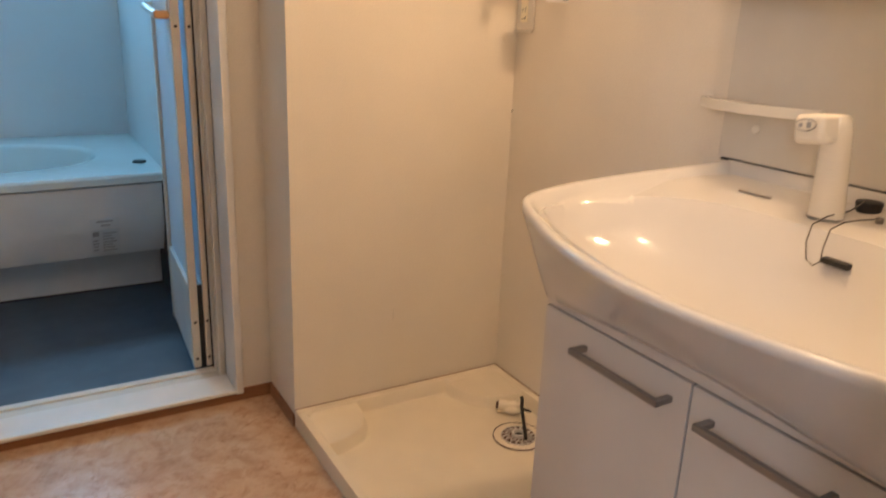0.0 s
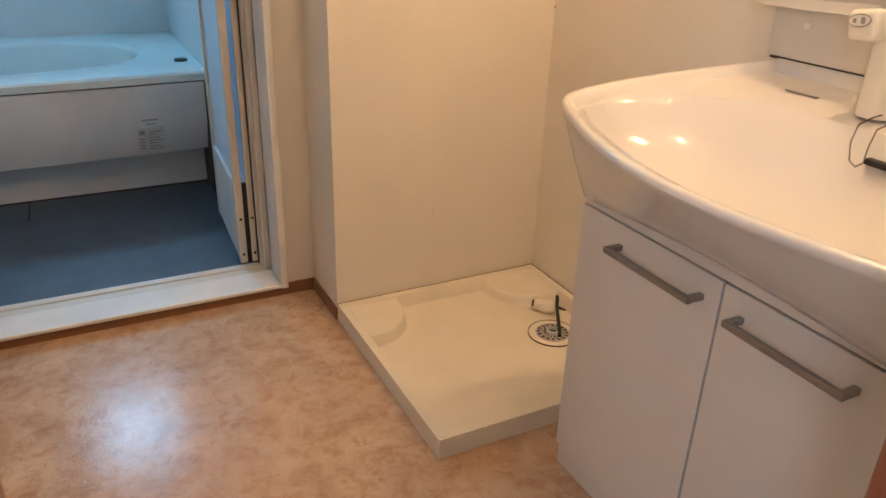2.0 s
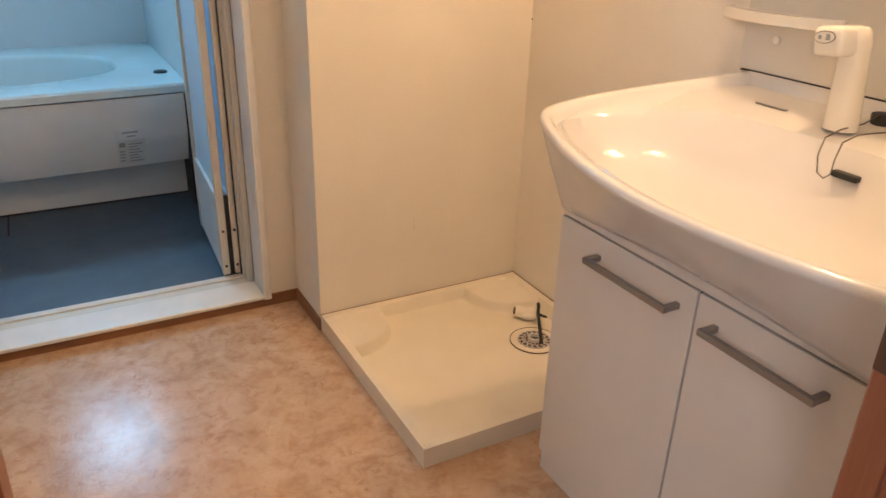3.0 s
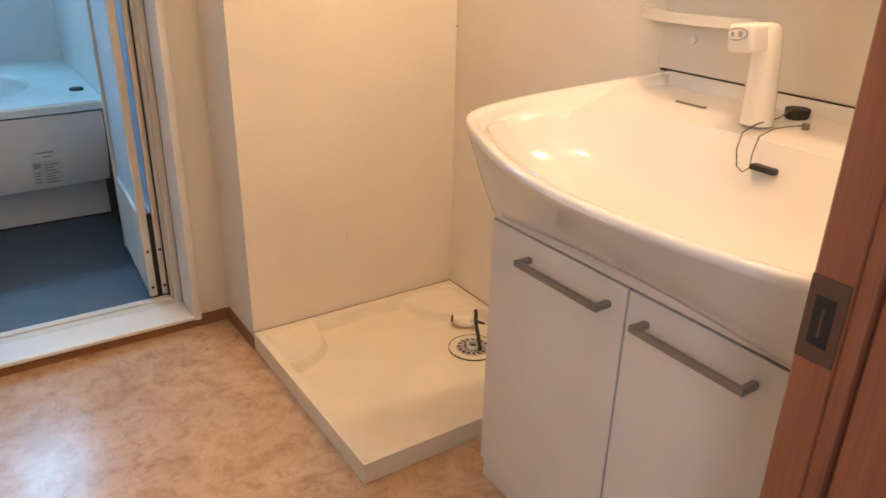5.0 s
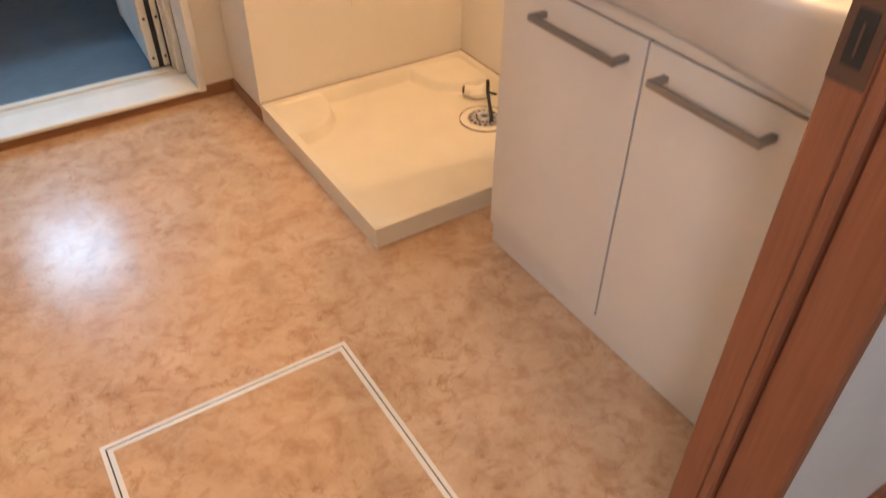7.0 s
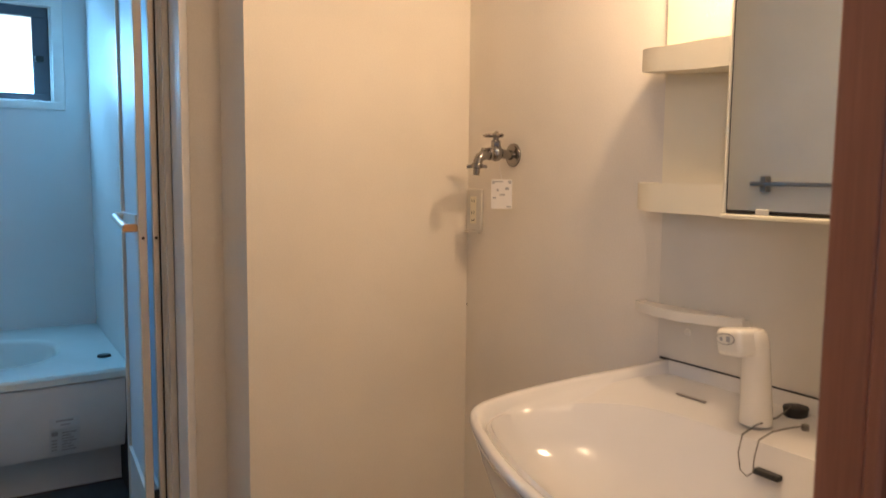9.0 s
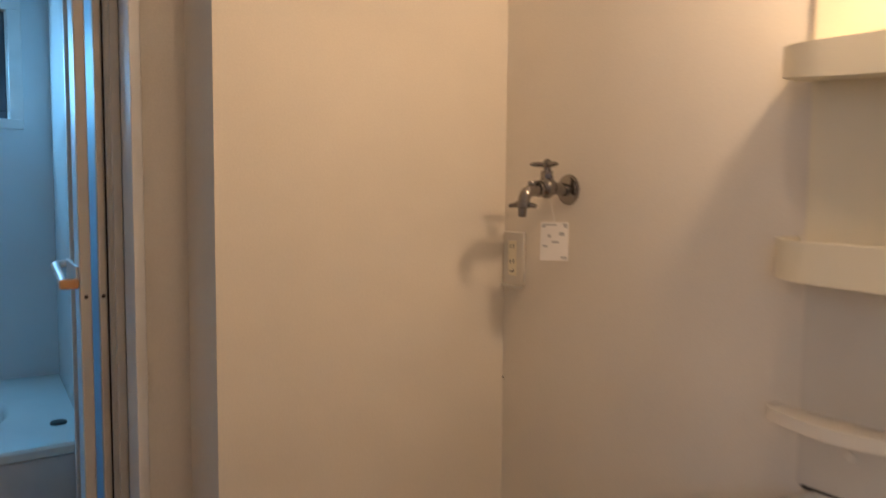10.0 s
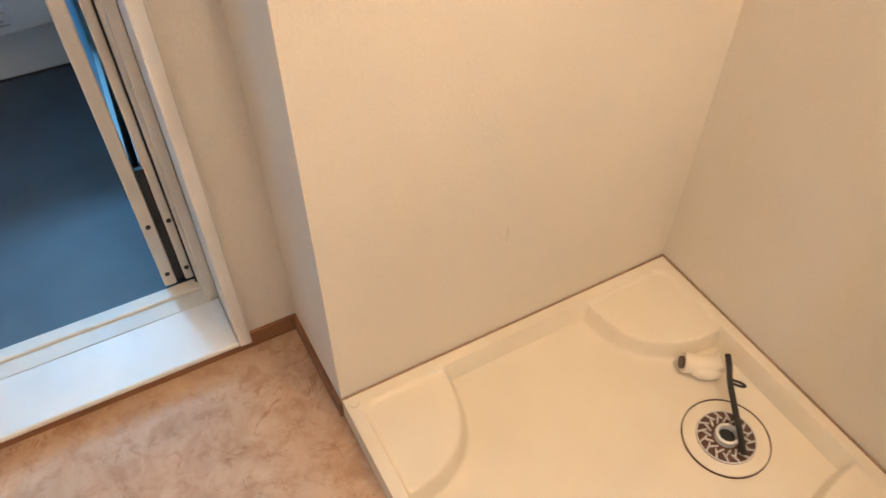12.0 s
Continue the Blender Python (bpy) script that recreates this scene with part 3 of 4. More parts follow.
part("lift_knob", cyl((-1.183, -1.032, 0.003), (-1.183, -1.032, 0.0062), 0.009, seg=20, bevel=0.001), M["handle"], hatch, "round lift knob")

# ---- washbasin cabinet ----
van = thing("washbasin_cabinet", (-0.21, -1.075, 0.0), "white two-door washbasin cabinet with a ceramic basin against the wall", "washbasin")
VY0, VY1, VX = -1.474, -0.740, -0.402
cbm = bmesh.new()
add_box(cbm, (VX, VY0, 0.0), (-0.002, VY1, 0.602), 0.002, 1)
part("body", cbm, M["cab"], van, "white laminate cabinet body")
part("kick_board", box((VX - 0.012, VY0 + 0.001, 0.002), (VX - 0.0005, VY1 - 0.001, 0.049), 0.001, 1), M["cab"], van, "white kick board")


def vanity_door(y0, y1, hy0, hy1):
    d = part("door", box((VX - 0.020, y0, 0.055), (VX - 0.001, y1, 0.587), 0.0012, 2), M["cab"], van, "white flat cabinet door")
    hbm = bmesh.new()
    add_box(hbm, (VX - 0.054, hy0, 0.543), (VX - 0.045, hy1, 0.554), 0.0015, 2)
    add_box(hbm, (VX - 0.046, hy0, 0.5435), (VX - 0.020, hy0 + 0.011, 0.5535), 0.0012, 1)
    add_box(hbm, (VX - 0.046, hy1 - 0.011, 0.5435), (VX - 0.020, hy1, 0.5535), 0.0012, 1)
    part("handle", hbm, M["handle"], d, "grey metal bar handle")


part("fascia", box((VX - 0.0185, VY0 + 0.001, 0.590), (VX - 0.001, VY1 - 0.001, 0.640), 0.001, 1), M["cab"], van, "white fascia above the doors")
# dark strips inside the door gaps stand in for their shade
gp = bmesh.new()
add_box(gp, (VX - 0.0150, VY0 + 0.002, 0.0505), (VX - 0.0003, VY1 - 0.002, 0.0545))
add_box(gp, (VX - 0.0150, VY0 + 0.002, 0.5878), (VX - 0.0003, VY1 - 0.002, 0.5902))
add_box(gp, (VX - 0.0150, -1.0740, 0.056), (VX - 0.0003, -1.0708, 0.586))
part("door_gap_shade", gp, M["shadowgap"], van, "dark strips for the shade in the door gaps")
vanity_door(-1.0704, VY1 - 0.001, -1.043, -0.846)
vanity_door(VY0 + 0.001, -1.0744, -1.299, -1.108)

# basin: one continuous ceramic skin, plan curves swept through levels
RIM = [(0.0, -0.737), (-0.10, -0.712), (-0.20, -0.684), (-0.30, -0.664), (-0.375, -0.659), (-0.428, -0.668), (-0.463, -0.702), (-0.502, -0.780), (-0.545, -0.885),
       (-0.577, -1.0), (-0.590, -1.12), (-0.579, -1.25), (-0.552, -1.37), (-0.525, -1.43), (-0.47, -1.468), (-0.40, -1.475), (-0.25, -1.475), (0.0, -1.475)]
FOOT = [(0.0, -0.742), (-0.10, -0.738), (-0.20, -0.733), (-0.28, -0.728), (-0.35, -0.724), (-0.398, -0.723), (-0.418, -0.733), (-0.436, -0.80), (-0.450, -0.89),
        (-0.460, -1.0), (-0.463, -1.12), (-0.460, -1.25), (-0.452, -1.37), (-0.445, -1.43), (-0.42, -1.462), (-0.36, -1.468), (-0.25, -1.47), (0.0, -1.47)]
HUB = Vector((-0.34, -1.09))


def smooth_curve(pts, per=6):
    out = []
    v = [Vector(p) for p in pts]
    for i in range(len(v) - 1):
        p0, p1, p2, p3 = v[max(i - 1, 0)], v[i], v[i + 1], v[min(i + 2, len(v) - 1)]
        for k in range(per):
            t = k / per
            out.append(0.5 * ((2 * p1) + (p2 - p0) * t + (2 * p0 - 5 * p1 + 4 * p2 - p3) * t * t + (3 * p1 - p0 - 3 * p2 + p3) * t ** 3))
    out.append(v[-1])
    return out


RIM_C, FOOT_C = smooth_curve(RIM), smooth_curve(FOOT)


def level(bm, f, inset, z_of, back):
    """One closed ring: f runs from foot (0) to rim (1), inset shrinks it towards the middle, back is the depth of its rear line."""
    ring = [a.lerp(b, f) for a, b in zip(FOOT_C, RIM_C)]
    out = []
    for p in ring:
        d = p - HUB
        p = HUB + d * max(0.05, (d.length - inset * (1.0 + 0.25 * abs(d.y) / 0.4)) / d.length)
        if p.x > -0.40:
            p = Vector((-0.40 + (p.x + 0.40) * (back + 0.40) / 0.40, p.y))
            p.x = min(p.x, back)
        out.append(p)
    if back < -0.17:
        for p in out:
            t = min(1, max(0, (p.x - back + 0.17) / 0.17))
            p.y = -1.09 + (p.y + 1.09) * (1 - 0.30 * t ** 2.5)
    a, b = out[-1], out[0]
    a.x = b.x = back
    for t in (0.1, 0.2, 0.3, 0.4, 0.5, 0.6, 0.7, 0.8, 0.9):
        out.append(Vector((back, a.y + (b.y - a.y) * t)))
    if back < -0.17:
        for _ in range(int(6 + 90 * (-0.17 - back) / 0.14)):
            out = [(out[i - 1] + out[i] * 2 + out[(i + 1) % len(out)]) / 4 for i in range(len(out))]
    return [bm.verts.new((p.x, p.y, z_of(p.x, p.y))) for p in out]


def rim_z(x):
    return 0.766 + 0.054 * min(1, max(0, (x + 0.47) / 0.47))


def foot_z(x, y):
    return 0.596 + (0.034 * math.sin(math.pi * min(1, max(0, (-0.74 - y) / 0.70))) if x < -0.40 else 0)


def mid(g):
    return lambda x, y: foot_z(x, y) * (1 - g) + (rim_z(x) - 0.009) * g


bw = bmesh.new()
rings = [level(bw, 0.0, 0.012, foot_z, -0.004)]
for f, g in ((0.0, 0.02), (0.17, 0.16), (0.35, 0.33), (0.53, 0.50), (0.71, 0.69), (0.88, 0.865), (0.96, 0.945), (0.985, 0.972), (1.0, 1.0)):
    rings.append(level(bw, f, 0.0, mid(g), -0.004))
for inset, drop, back in ((0.0012, 0.0038, -0.004), (0.0040, 0.0006, -0.004), (0.007, 0.0, -0.005), (0.013, -0.0005, -0.008), (0.020, 0.004, -0.014)):
    rings.append(level(bw, 1.0, inset, lambda x, y, d=drop: rim_z(x) - d, back))
rings.append(level(bw, 1.0, 0.027, lambda x, y: min(rim_z(x) - 0.014, 0.796), -0.020))
rings.append(level(bw, 1.0, 0.030, lambda x, y: min(rim_z(x) - 0.020, 0.789), -0.172))
for inset, z, back in ((0.036, 0.755, -0.184), (0.046, 0.736, -0.193), (0.062, 0.712, -0.203), (0.085, 0.690, -0.214), (0.115, 0.671, -0.228), (0.150, 0.654, -0.245), (0.190, 0.639, -0.266), (0.225, 0.629, -0.286), (0.250, 0.626, -0.305)):
    rings.append(level(bw, 1.0, inset, lambda x, y, z=z: z, back))
for a, b in zip(rings, rings[1:]):
    n = len(a)
    for k in range(n):
        bw.faces.new((a[k], a[(k + 1) % n], b[(k + 1) % n], b[k]))
bw.faces.new(rings[-1])
basin = part("basin", bw, M["ceramic"], van, "glossy white bow-fronted ceramic basin", smooth=True)
# black toggle bar lying on the back slope, no overflow opening
part("overflow", box((-0.2060, -1.128, 0.741), (-0.1920, -1.086, 0.751), 0.003), M["dark"], van, "black toggle bar on the basin's back slope")
part("soap_slot", box((-0.104, -0.914, 0.7885), (-0.096, -0.850, 0.7912), 0.001, 1), M["handle"], van, "narrow grey overflow slot in the deck")
part("waste", cyl((-0.315, -1.12, 0.6265), (-0.315, -1.12, 0.6300), 0.024, seg=28, bevel=0.001), M["chrome"], van, "metal basin waste")

# tap with control head
tap = thing("basin_tap", (-0.125, -1.035, 0.79), "white plastic mixer tap standing on the basin", "tap")
tb = bmesh.new()
secs = [(0.0, 0.0265, 0.025, 0.0), (0.02, 0.026, 0.0245, 0.0), (0.06, 0.0245, 0.023, 0.002), (0.10, 0.023, 0.0215, 0.004), (0.135, 0.0215, 0.021, 0.006), (0.150, 0.019, 0.019, 0.008), (0.156, 0.014, 0.015, 0.009)]
rr = []
for z, a, b, off in secs:
    rr.append([tb.verts.new((-0.120 - off + b * math.cos(t), -1.028 + off * 0.5 + a * math.sin(t), 0.789 + z)) for t in (2 * math.pi * k / 32 for k in range(32))])
for p, q in zip(rr, rr[1:]):
    for k in range(32):
        tb.faces.new((p[k], p[(k + 1) % 32], q[(k + 1) % 32], q[k]))
tb.faces.new(rr[-1])
tb.faces.new(rr[0])
part("column", tb, M["faucet"], tap, "white tapered tap column", smooth=True)
hm = Matrix.Translation((-0.143, -1.007, 0.922)) @ Matrix.Rotation(radians(-12), 4, "Z") @ Matrix.Rotation(radians(-8), 4, "X")
hb2 = bmesh.new()
bmesh.ops.create_cube(hb2, size=1, matrix=hm @ Matrix.Diagonal((0.050, 0.058, 0.045, 1)))
bmesh.ops.bevel(hb2, geom=hb2.edges[:], offset=0.010, segments=4, profile=0.5, affect="EDGES")
part("head", hb2, M["faucet"], tap, "white tap head with a spray button", smooth=True)
eb2 = bmesh.new()
bmesh.ops.create_cone(eb2, cap_ends=True, segments=32, radius1=0.5, radius2=0.5, depth=1, matrix=hm @ Matrix.Translation((-0.0250, 0.002, 0.006)) @ Matrix.Rotation(radians(90), 4, "Y") @ Matrix.Diagonal((0.019, 0.042, 0.0022, 1)))
part("button_ring", eb2, M["handle"], tap, "thin grey oval ring")
eb3 = bmesh.new()
bmesh.ops.create_cone(eb3, cap_ends=True, segments=32, radius1=0.5, radius2=0.5, depth=1, matrix=hm @ Matrix.Translation((-0.0258, 0.002, 0.006)) @ Matrix.Rotation(radians(90), 4, "Y") @ Matrix.Diagonal((0.016, 0.039, 0.0025, 1)))
part("button", eb3, M["faucet"], tap, "white oval button")
em4 = bmesh.new()
bmesh.ops.create_cube(em4, size=1, matrix=hm @ Matrix.Translation((-0.0272, -0.006, 0.006)) @ Matrix.Diagonal((0.001, 0.008, 0.009, 1)))
bmesh.ops.create_cube(em4, size=1, matrix=hm @ Matrix.Translation((-0.0272, 0.010, 0.006)) @ Matrix.Diagonal((0.001, 0.006, 0.006, 1)))
part("marking", em4, M["ink"], tap, "dark button markings")

# the plug lies a little nearer the tap
plug = thing("basin_plug", (-0.055, -1.088, 0.79), "black rubber plug on a ball chain resting on the basin deck", "plug")
pb = cyl((-0.040, -1.047, 0.7905), (-0.040, -1.047, 0.8095), 0.018, 0.0205, seg=32, bevel=0.003)
part("stopper", pb, M["dark"], plug, "black rubber stopper", smooth=True)
ch = bmesh.new()
chain_pts = [(-0.052, -1.046, 0.810), (-0.090, -1.048, 0.799), (-0.150, -1.050, 0.7965), (-0.188, -1.053, 0.789), (-0.203, -1.058, 0.765), (-0.2075, -1.066, 0.741), (-0.208, -1.078, 0.735), (-0.2075, -1.088, 0.744),
             (-0.203, -1.086, 0.766), (-0.188, -1.082, 0.789), (-0.155, -1.082, 0.7965), (-0.120, -1.085, 0.7965), (-0.088, -1.092, 0.7965)]
cps = [Vector(p) for p in chain_pts]
for i in range(len(cps) - 1):
    n = max(2, int((cps[i + 1] - cps[i]).length / 0.0027))
    for k in range(n):
        bmesh.ops.create_icosphere(ch, subdivisions=1, radius=0.0016, matrix=Matrix.Translation(cps[i].lerp(cps[i + 1], k / n)))
part("chain", ch, M["chrome"], plug, "metal ball chain", kind="stuff", smooth=True)
part("anchor", cyl((-0.086, -1.093, 0.7895), (-0.086, -1.093, 0.799), 0.006, seg=16, bevel=0.001), M["chrome"], plug, "metal chain anchor")

# wall panel, little shelf
panel = thing("washbasin_wall_panel", (0.0, -1.075, 0.82), "pale panel between basin and mirror cabinet on the wall", "wall panel")
part("sheet", box((-0.006, -1.472, 0.822), (-0.0005, -0.716, 1.78), 0.001, 1), M["splash"], panel)
part("seam", box((-0.0075, -1.472, 0.8178), (-0.001, -0.724, 0.8210)), M["shadowgap"], panel, "dark seam above the basin")
part("screw", cyl((-0.0062, -0.793, 0.884), (-0.0105, -0.793, 0.884), 0.008, seg=20, bevel=0.002), M["faucet"], panel, "white screw cap")
shelf = thing("cup_shelf", (-0.03, -0.85, 0.915), "small white bowed shelf fixed above the basin", "shelf")
o = [(-0.006, -0.690), (-0.020, -0.690)]
for k in range(19):
    t = k / 18
    o.append((-0.026 - 0.050 * math.sin(math.pi * min(1, 0.12 + 0.88 * t)) ** 0.8, -0.692 - 0.236 * t))
o.append((-0.006, -0.930))
part("board", prism(o, 0.918, 0.931, 0.005, 3), M["faucet"], shelf, "white moulded shelf board", smooth=True)
part("rim", prism([(x * 0.999 - (0.001 if x < -0.01 else 0), y) for x, y in o if x < -0.01] + [(x + 0.006, y) for x, y in reversed(o) if x < -0.01], 0.930, 0.9365, 0.002), M["faucet"], shelf, "raised shelf lip", smooth=True)

# ---- mirror cabinet ----
cabm = thing("mirror_cabinet", (-0.06, -1.15, 1.13), "cream mirror cabinet with open side trays on the wall", "mirror cabinet")
part("housing", box((-0.098, -1.470, 1.128), (-0.0065, -0.944, 1.84), 0.002, 1), M["ivory"], cabm, "cream cabinet housing")
part("bottom_lip", box((-0.124, -1.470, 1.120), (-0.0065, -0.942, 1.1275), 0.002, 1), M["ivory"], cabm, "cream bottom lip")
part("edge_frame", box((-0.112, -1.470, 1.1285), (-0.0985, -0.946, 1.80), 0.001, 1), M["shadowgap"], cabm, "thin dark mirror edge")
part("side_rail", box((-0.1135, -0.9455, 1.1285), (-0.0985, -0.9405, 1.80), 0.001, 1), M["ivory"], cabm, "cream side rail of the mirror")
part("mirror", box((-0.1155, -1.468, 1.1345), (-0.1125, -0.951, 1.798)), M["mirror"], cabm, "clear mirror door")
part("clip", box((-0.121, -1.031, 1.128), (-0.116, -1.008, 1.1375), 0.001, 1), M["faucet"], cabm, "white mirror clip")



def tray(z0, z1, rise, label):
    """An open tray with a curved front; rise is how far its floor lifts towards the rounded outer end."""
    o = [(-0.0065, -0.700), (-0.044, -0.701)]
    for k in range(11):
        a = k / 10
        o.append((-0.054 - 0.058 * math.sin(a * math.pi / 2), -0.703 - 0.080 * (1 - math.cos(a * math.pi / 2)) - 0.02 * a))
    o += [(-0.116, -0.88), (-0.113, -0.9395), (-0.0065, -0.9395)]

    def lift(bm):
        for v in bm.verts:
            t = min(1, max(0, (v.co.y + 0.9395) / 0.24))
            v.co.z += rise * t * t * (1.0 if v.co.z < z0 + 0.02 else 0.5)
        return bm
    t = part("tray", lift(prism(o, z0, z0 + 0.005)), M["ivory"], cabm, label, smooth=False)
    front = [p for p in o if p[0] < -0.04]
    back = [(x + 0.005, y - 0.003) for x, y in reversed(front)]
    part("tray_front", lift(prism(front + back, z0 + 0.005, z1, 0.0015, 2)), M["ivory"], t, "cream curved tray front", smooth=True)
    part("tray_side", lift(box((-0.046, -0.706, z0 + 0.0055), (-0.007, -0.700, z1), 0.001, 1)), M["ivory"], t, "cream tray end")


tray(1.122, 1.176, 0.004, "cream open side tray")
tray(1.374, 1.423, 0.020, "cream open upper side tray")
part("tray_back", box((-0.012, -0.9395, 1.1285), (-0.0065, -0.716, 1.84), 0.001, 1), M["ivory"], cabm, "cream back of the side compartment")
st2 = bmesh.new()
random.seed(4)
for r in range(5):
    for c in range(6):
        if random.random() < 0.55:
            y, z = -0.856 + c * 0.009 + random.uniform(-0.002, 0.002), 1.480 + r * 0.009 + random.uniform(-0.002, 0.002)
            bmesh.ops.create_cone(st2, cap_ends=True, segments=7, radius1=0.5, radius2=0.5, depth=1, matrix=Matrix.Translation((-0.0124, y, z)) @ Matrix.Rotation(radians(90), 4, "Y") @ Matrix.Rotation(random.uniform(0, 3), 4, "Z") @ Matrix.Diagonal((random.uniform(0.002, 0.004), random.uniform(0.003, 0.008), 0.0006, 1)))
part("sticker_print", st2, M["blueink"], cabm, "pale blue printed sticker marks", kind="stuff")

# lamp holder on the side column
vl = thing("vanity_lamp", (-0.013, -0.86, 1.74), "white lamp holder on the side column of the mirror cabinet", "lamp")
part("base", cyl((-0.0122, -0.86, 1.74), (-0.030, -0.86, 1.74), 0.040, 0.036, 28, 0.002), M["faucet"], vl, smooth=True)
hb3 = bmesh.new()
add_tube(hb3, [(-0.030, -0.86, 1.74), (-0.090, -0.86, 1.745), (-0.130, -0.90, 1.765), (-0.155, -0.93, 1.752)], 0.012, 14)
part("socket", hb3, M["faucet"], vl, "white bent lamp socket", smooth=True)

cl = thing("ceiling_light", (-0.56, -1.00, CEIL), "round ceiling light with a white base", "ceiling light")
part("base", cyl((-0.56, -1.00, CEIL - 0.02), (-0.56, -1.00, CEIL - 0.0005), 0.06, seg=32, bevel=0.002), M["white"], cl)
part("socket", cyl((-0.56, -1.00, CEIL - 0.075), (-0.56, -1.00, CEIL - 0.02), 0.016), M["white"], cl)

# ---- washing machine tap, tag, outlet ----
wt = thing("washing_machine_tap", (0.0, -0.210, 1.243), "chrome washing machine tap on the wall", "tap")
Y = -0.210
wb = bmesh.new()
add_cyl(wb, (-0.0005, Y, 1.243), (-0.006, Y, 1.243), 0.031, 0.030, 32, 0.001)
add_cyl(wb, (-0.006, Y, 1.243), (-0.012, Y, 1.243), 0.026, 0.015, 32)
part("wall_flange", wb, M["chrome"], wt, "round chrome wall flange", smooth=True)
wb = bmesh.new()
add_cyl(wb, (-0.010, Y, 1.243), (-0.050, Y, 1.246), 0.0125, 0.0125, 20)
bmesh.ops.create_uvsphere(wb, u_segments=20, v_segments=12, radius=0.0215, matrix=Matrix.Translation((-0.068, Y, 1.247)))
add_cyl(wb, (-0.068, Y, 1.250), (-0.068, Y, 1.279), 0.015, 0.013, 6, 0.001)
add_tube(wb, [(-0.078, Y, 1.246), (-0.098, Y, 1.243), (-0.116, Y, 1.240), (-0.128, Y, 1.233), (-0.134, Y, 1.220), (-0.1355, Y, 1.208)], 0.0130, 16)
add_cyl(wb, (-0.088, Y, 1.245), (-0.096, Y, 1.2438), 0.0165, 0.0165, 20, 0.001)
add_cyl(wb, (-0.112, Y, 1.252), (-0.112, Y, 1.259), 0.0085, 0.0070, 16, 0.001)
part("valve_body", wb, M["chrome"], wt, "chrome valve body with bent spout", smooth=True)
wb = bmesh.new()
add_cyl(wb, (-0.1355, Y, 1.219), (-0.1365, Y, 1.207), 0.0160, 0.0150, 20, 0.001)
add_cyl(wb, (-0.1365, Y, 1.210), (-0.138, Y, 1.190), 0.0100, 0.0085, 20, 0.001)
for s in (-1, 1):
    add_cyl(wb, (-0.136 - s * 0.006, Y + s * 0.008, 1.214), (-0.136 - s * 0.016, Y + s * 0.024, 1.211), 0.0050, 0.0042, 10)
part("nozzle", wb, M["chrome"], wt, "chrome hose nozzle", smooth=True)
wb = bmesh.new()
add_cyl(wb, (-0.068, Y, 1.279), (-0.068, Y, 1.286), 0.0075, 0.0085, 16)
for k in range(3):
    a = radians(20 + 120 * k)
    m = Matrix.Translation((-0.068 + 0.019 * math.cos(a), Y + 0.019 * math.sin(a), 1.2915)) @ Matrix.Rotation(a, 4, "Z") @ Matrix.Diagonal((0.0190, 0.0095, 0.0052, 1))
    bmesh.ops.create_uvsphere(wb, u_segments=16, v_segments=8, radius=1, matrix=m)
bmesh.ops.create_uvsphere(wb, u_segments=16, v_segments=8, radius=0.0105, matrix=Matrix.Translation((-0.068, Y, 1.292)))
part("cross_handle", wb, M["chrome"], wt, "chrome three-arm handle", smooth=True)

for piece in wt.children:
    piece.data.transform(Matrix.Diagonal((0.85, 1, 1, 1)))

tg = thing("tap_tag", (-0.05, -0.225, 1.15), "white printed paper tag hanging from the chrome tap", "tag")
tm = Matrix.Translation((-0.046, -0.222, 1.143)) @ Matrix.Rotation(radians(46), 4, "Z")


def tag_box(bm, y0, y1, z0, z1, x0=-0.0004, x1=0.0004):
    bmesh.ops.create_cube(bm, size=1, matrix=tm @ Matrix.Translation(((x0 + x1) / 2, (y0 + y1) / 2, (z0 + z1) / 2)) @ Matrix.Diagonal((x1 - x0, y1 - y0, z1 - z0, 1)))


b = bmesh.new()
tag_box(b, -0.027, 0.027, -0.038, 0.037)
part("card", b, M["paper"], tg, "white paper card")
b = bmesh.new()
for y, z, w, h in ((-0.014, 0.014, 0.010, 0.007), (0.010, 0.010, 0.006, 0.006), (-0.002, -0.002, 0.014, 0.004), (0.018, -0.010, 0.008, 0.004)):
    tag_box(b, y - w / 2, y + w / 2, z - h / 2, z + h / 2, -0.0010, -0.0005)
for z in (0.030,):
    tag_box(b, -0.025, -0.016, z, z + 0.004, -0.0010, -0.0005)
    tag_box(b, -0.004, 0.022, z, z + 0.003, -0.0010, -0.0005)
tag_box(b, -0.025, -0.013, -0.034, -0.030, -0.0010, -0.0005)
for y in (-0.021, 0.021):
    tag_box(b, y - 0.003, y + 0.003, 0.026, 0.032, -0.0011, -0.0005)
part("tag_print", b, M["ink"], tg, "grey unreadable tag print", kind="stuff")
b = bmesh.new()
add_tube(b, [(-0.046, -0.222, 1.179), (-0.050, -0.218, 1.205), (-0.052, -0.212, 1.234)], 0.0008, 6)
part("string", b, M["paper"], tg, "thin string")

ol = thing("wall_outlet", (0.0, -0.041, 1.092), "ivory double wall outlet with an earth terminal flap", "wall outlet")
part("cover", box((-0.0085, -0.077, 1.036), (-0.0005, -0.006, 1.152), 0.003), M["cream"], ol, "ivory outlet cover")
part("socket_block", box((-0.0105, -0.056, 1.056), (-0.0088, -0.027, 1.132), 0.001, 1), M["ivory"], ol, "ivory socket block")
# slots are raised bars, dark like the shade in real ones
b = bmesh.new()
for z in (1.115, 1.082):
    add_box(b, (-0.0112, -0.048, z), (-0.0105, -0.0462, z + 0.010))
    add_box(b, (-0.0112, -0.037, z), (-0.0105, -0.0352, z + 0.008))
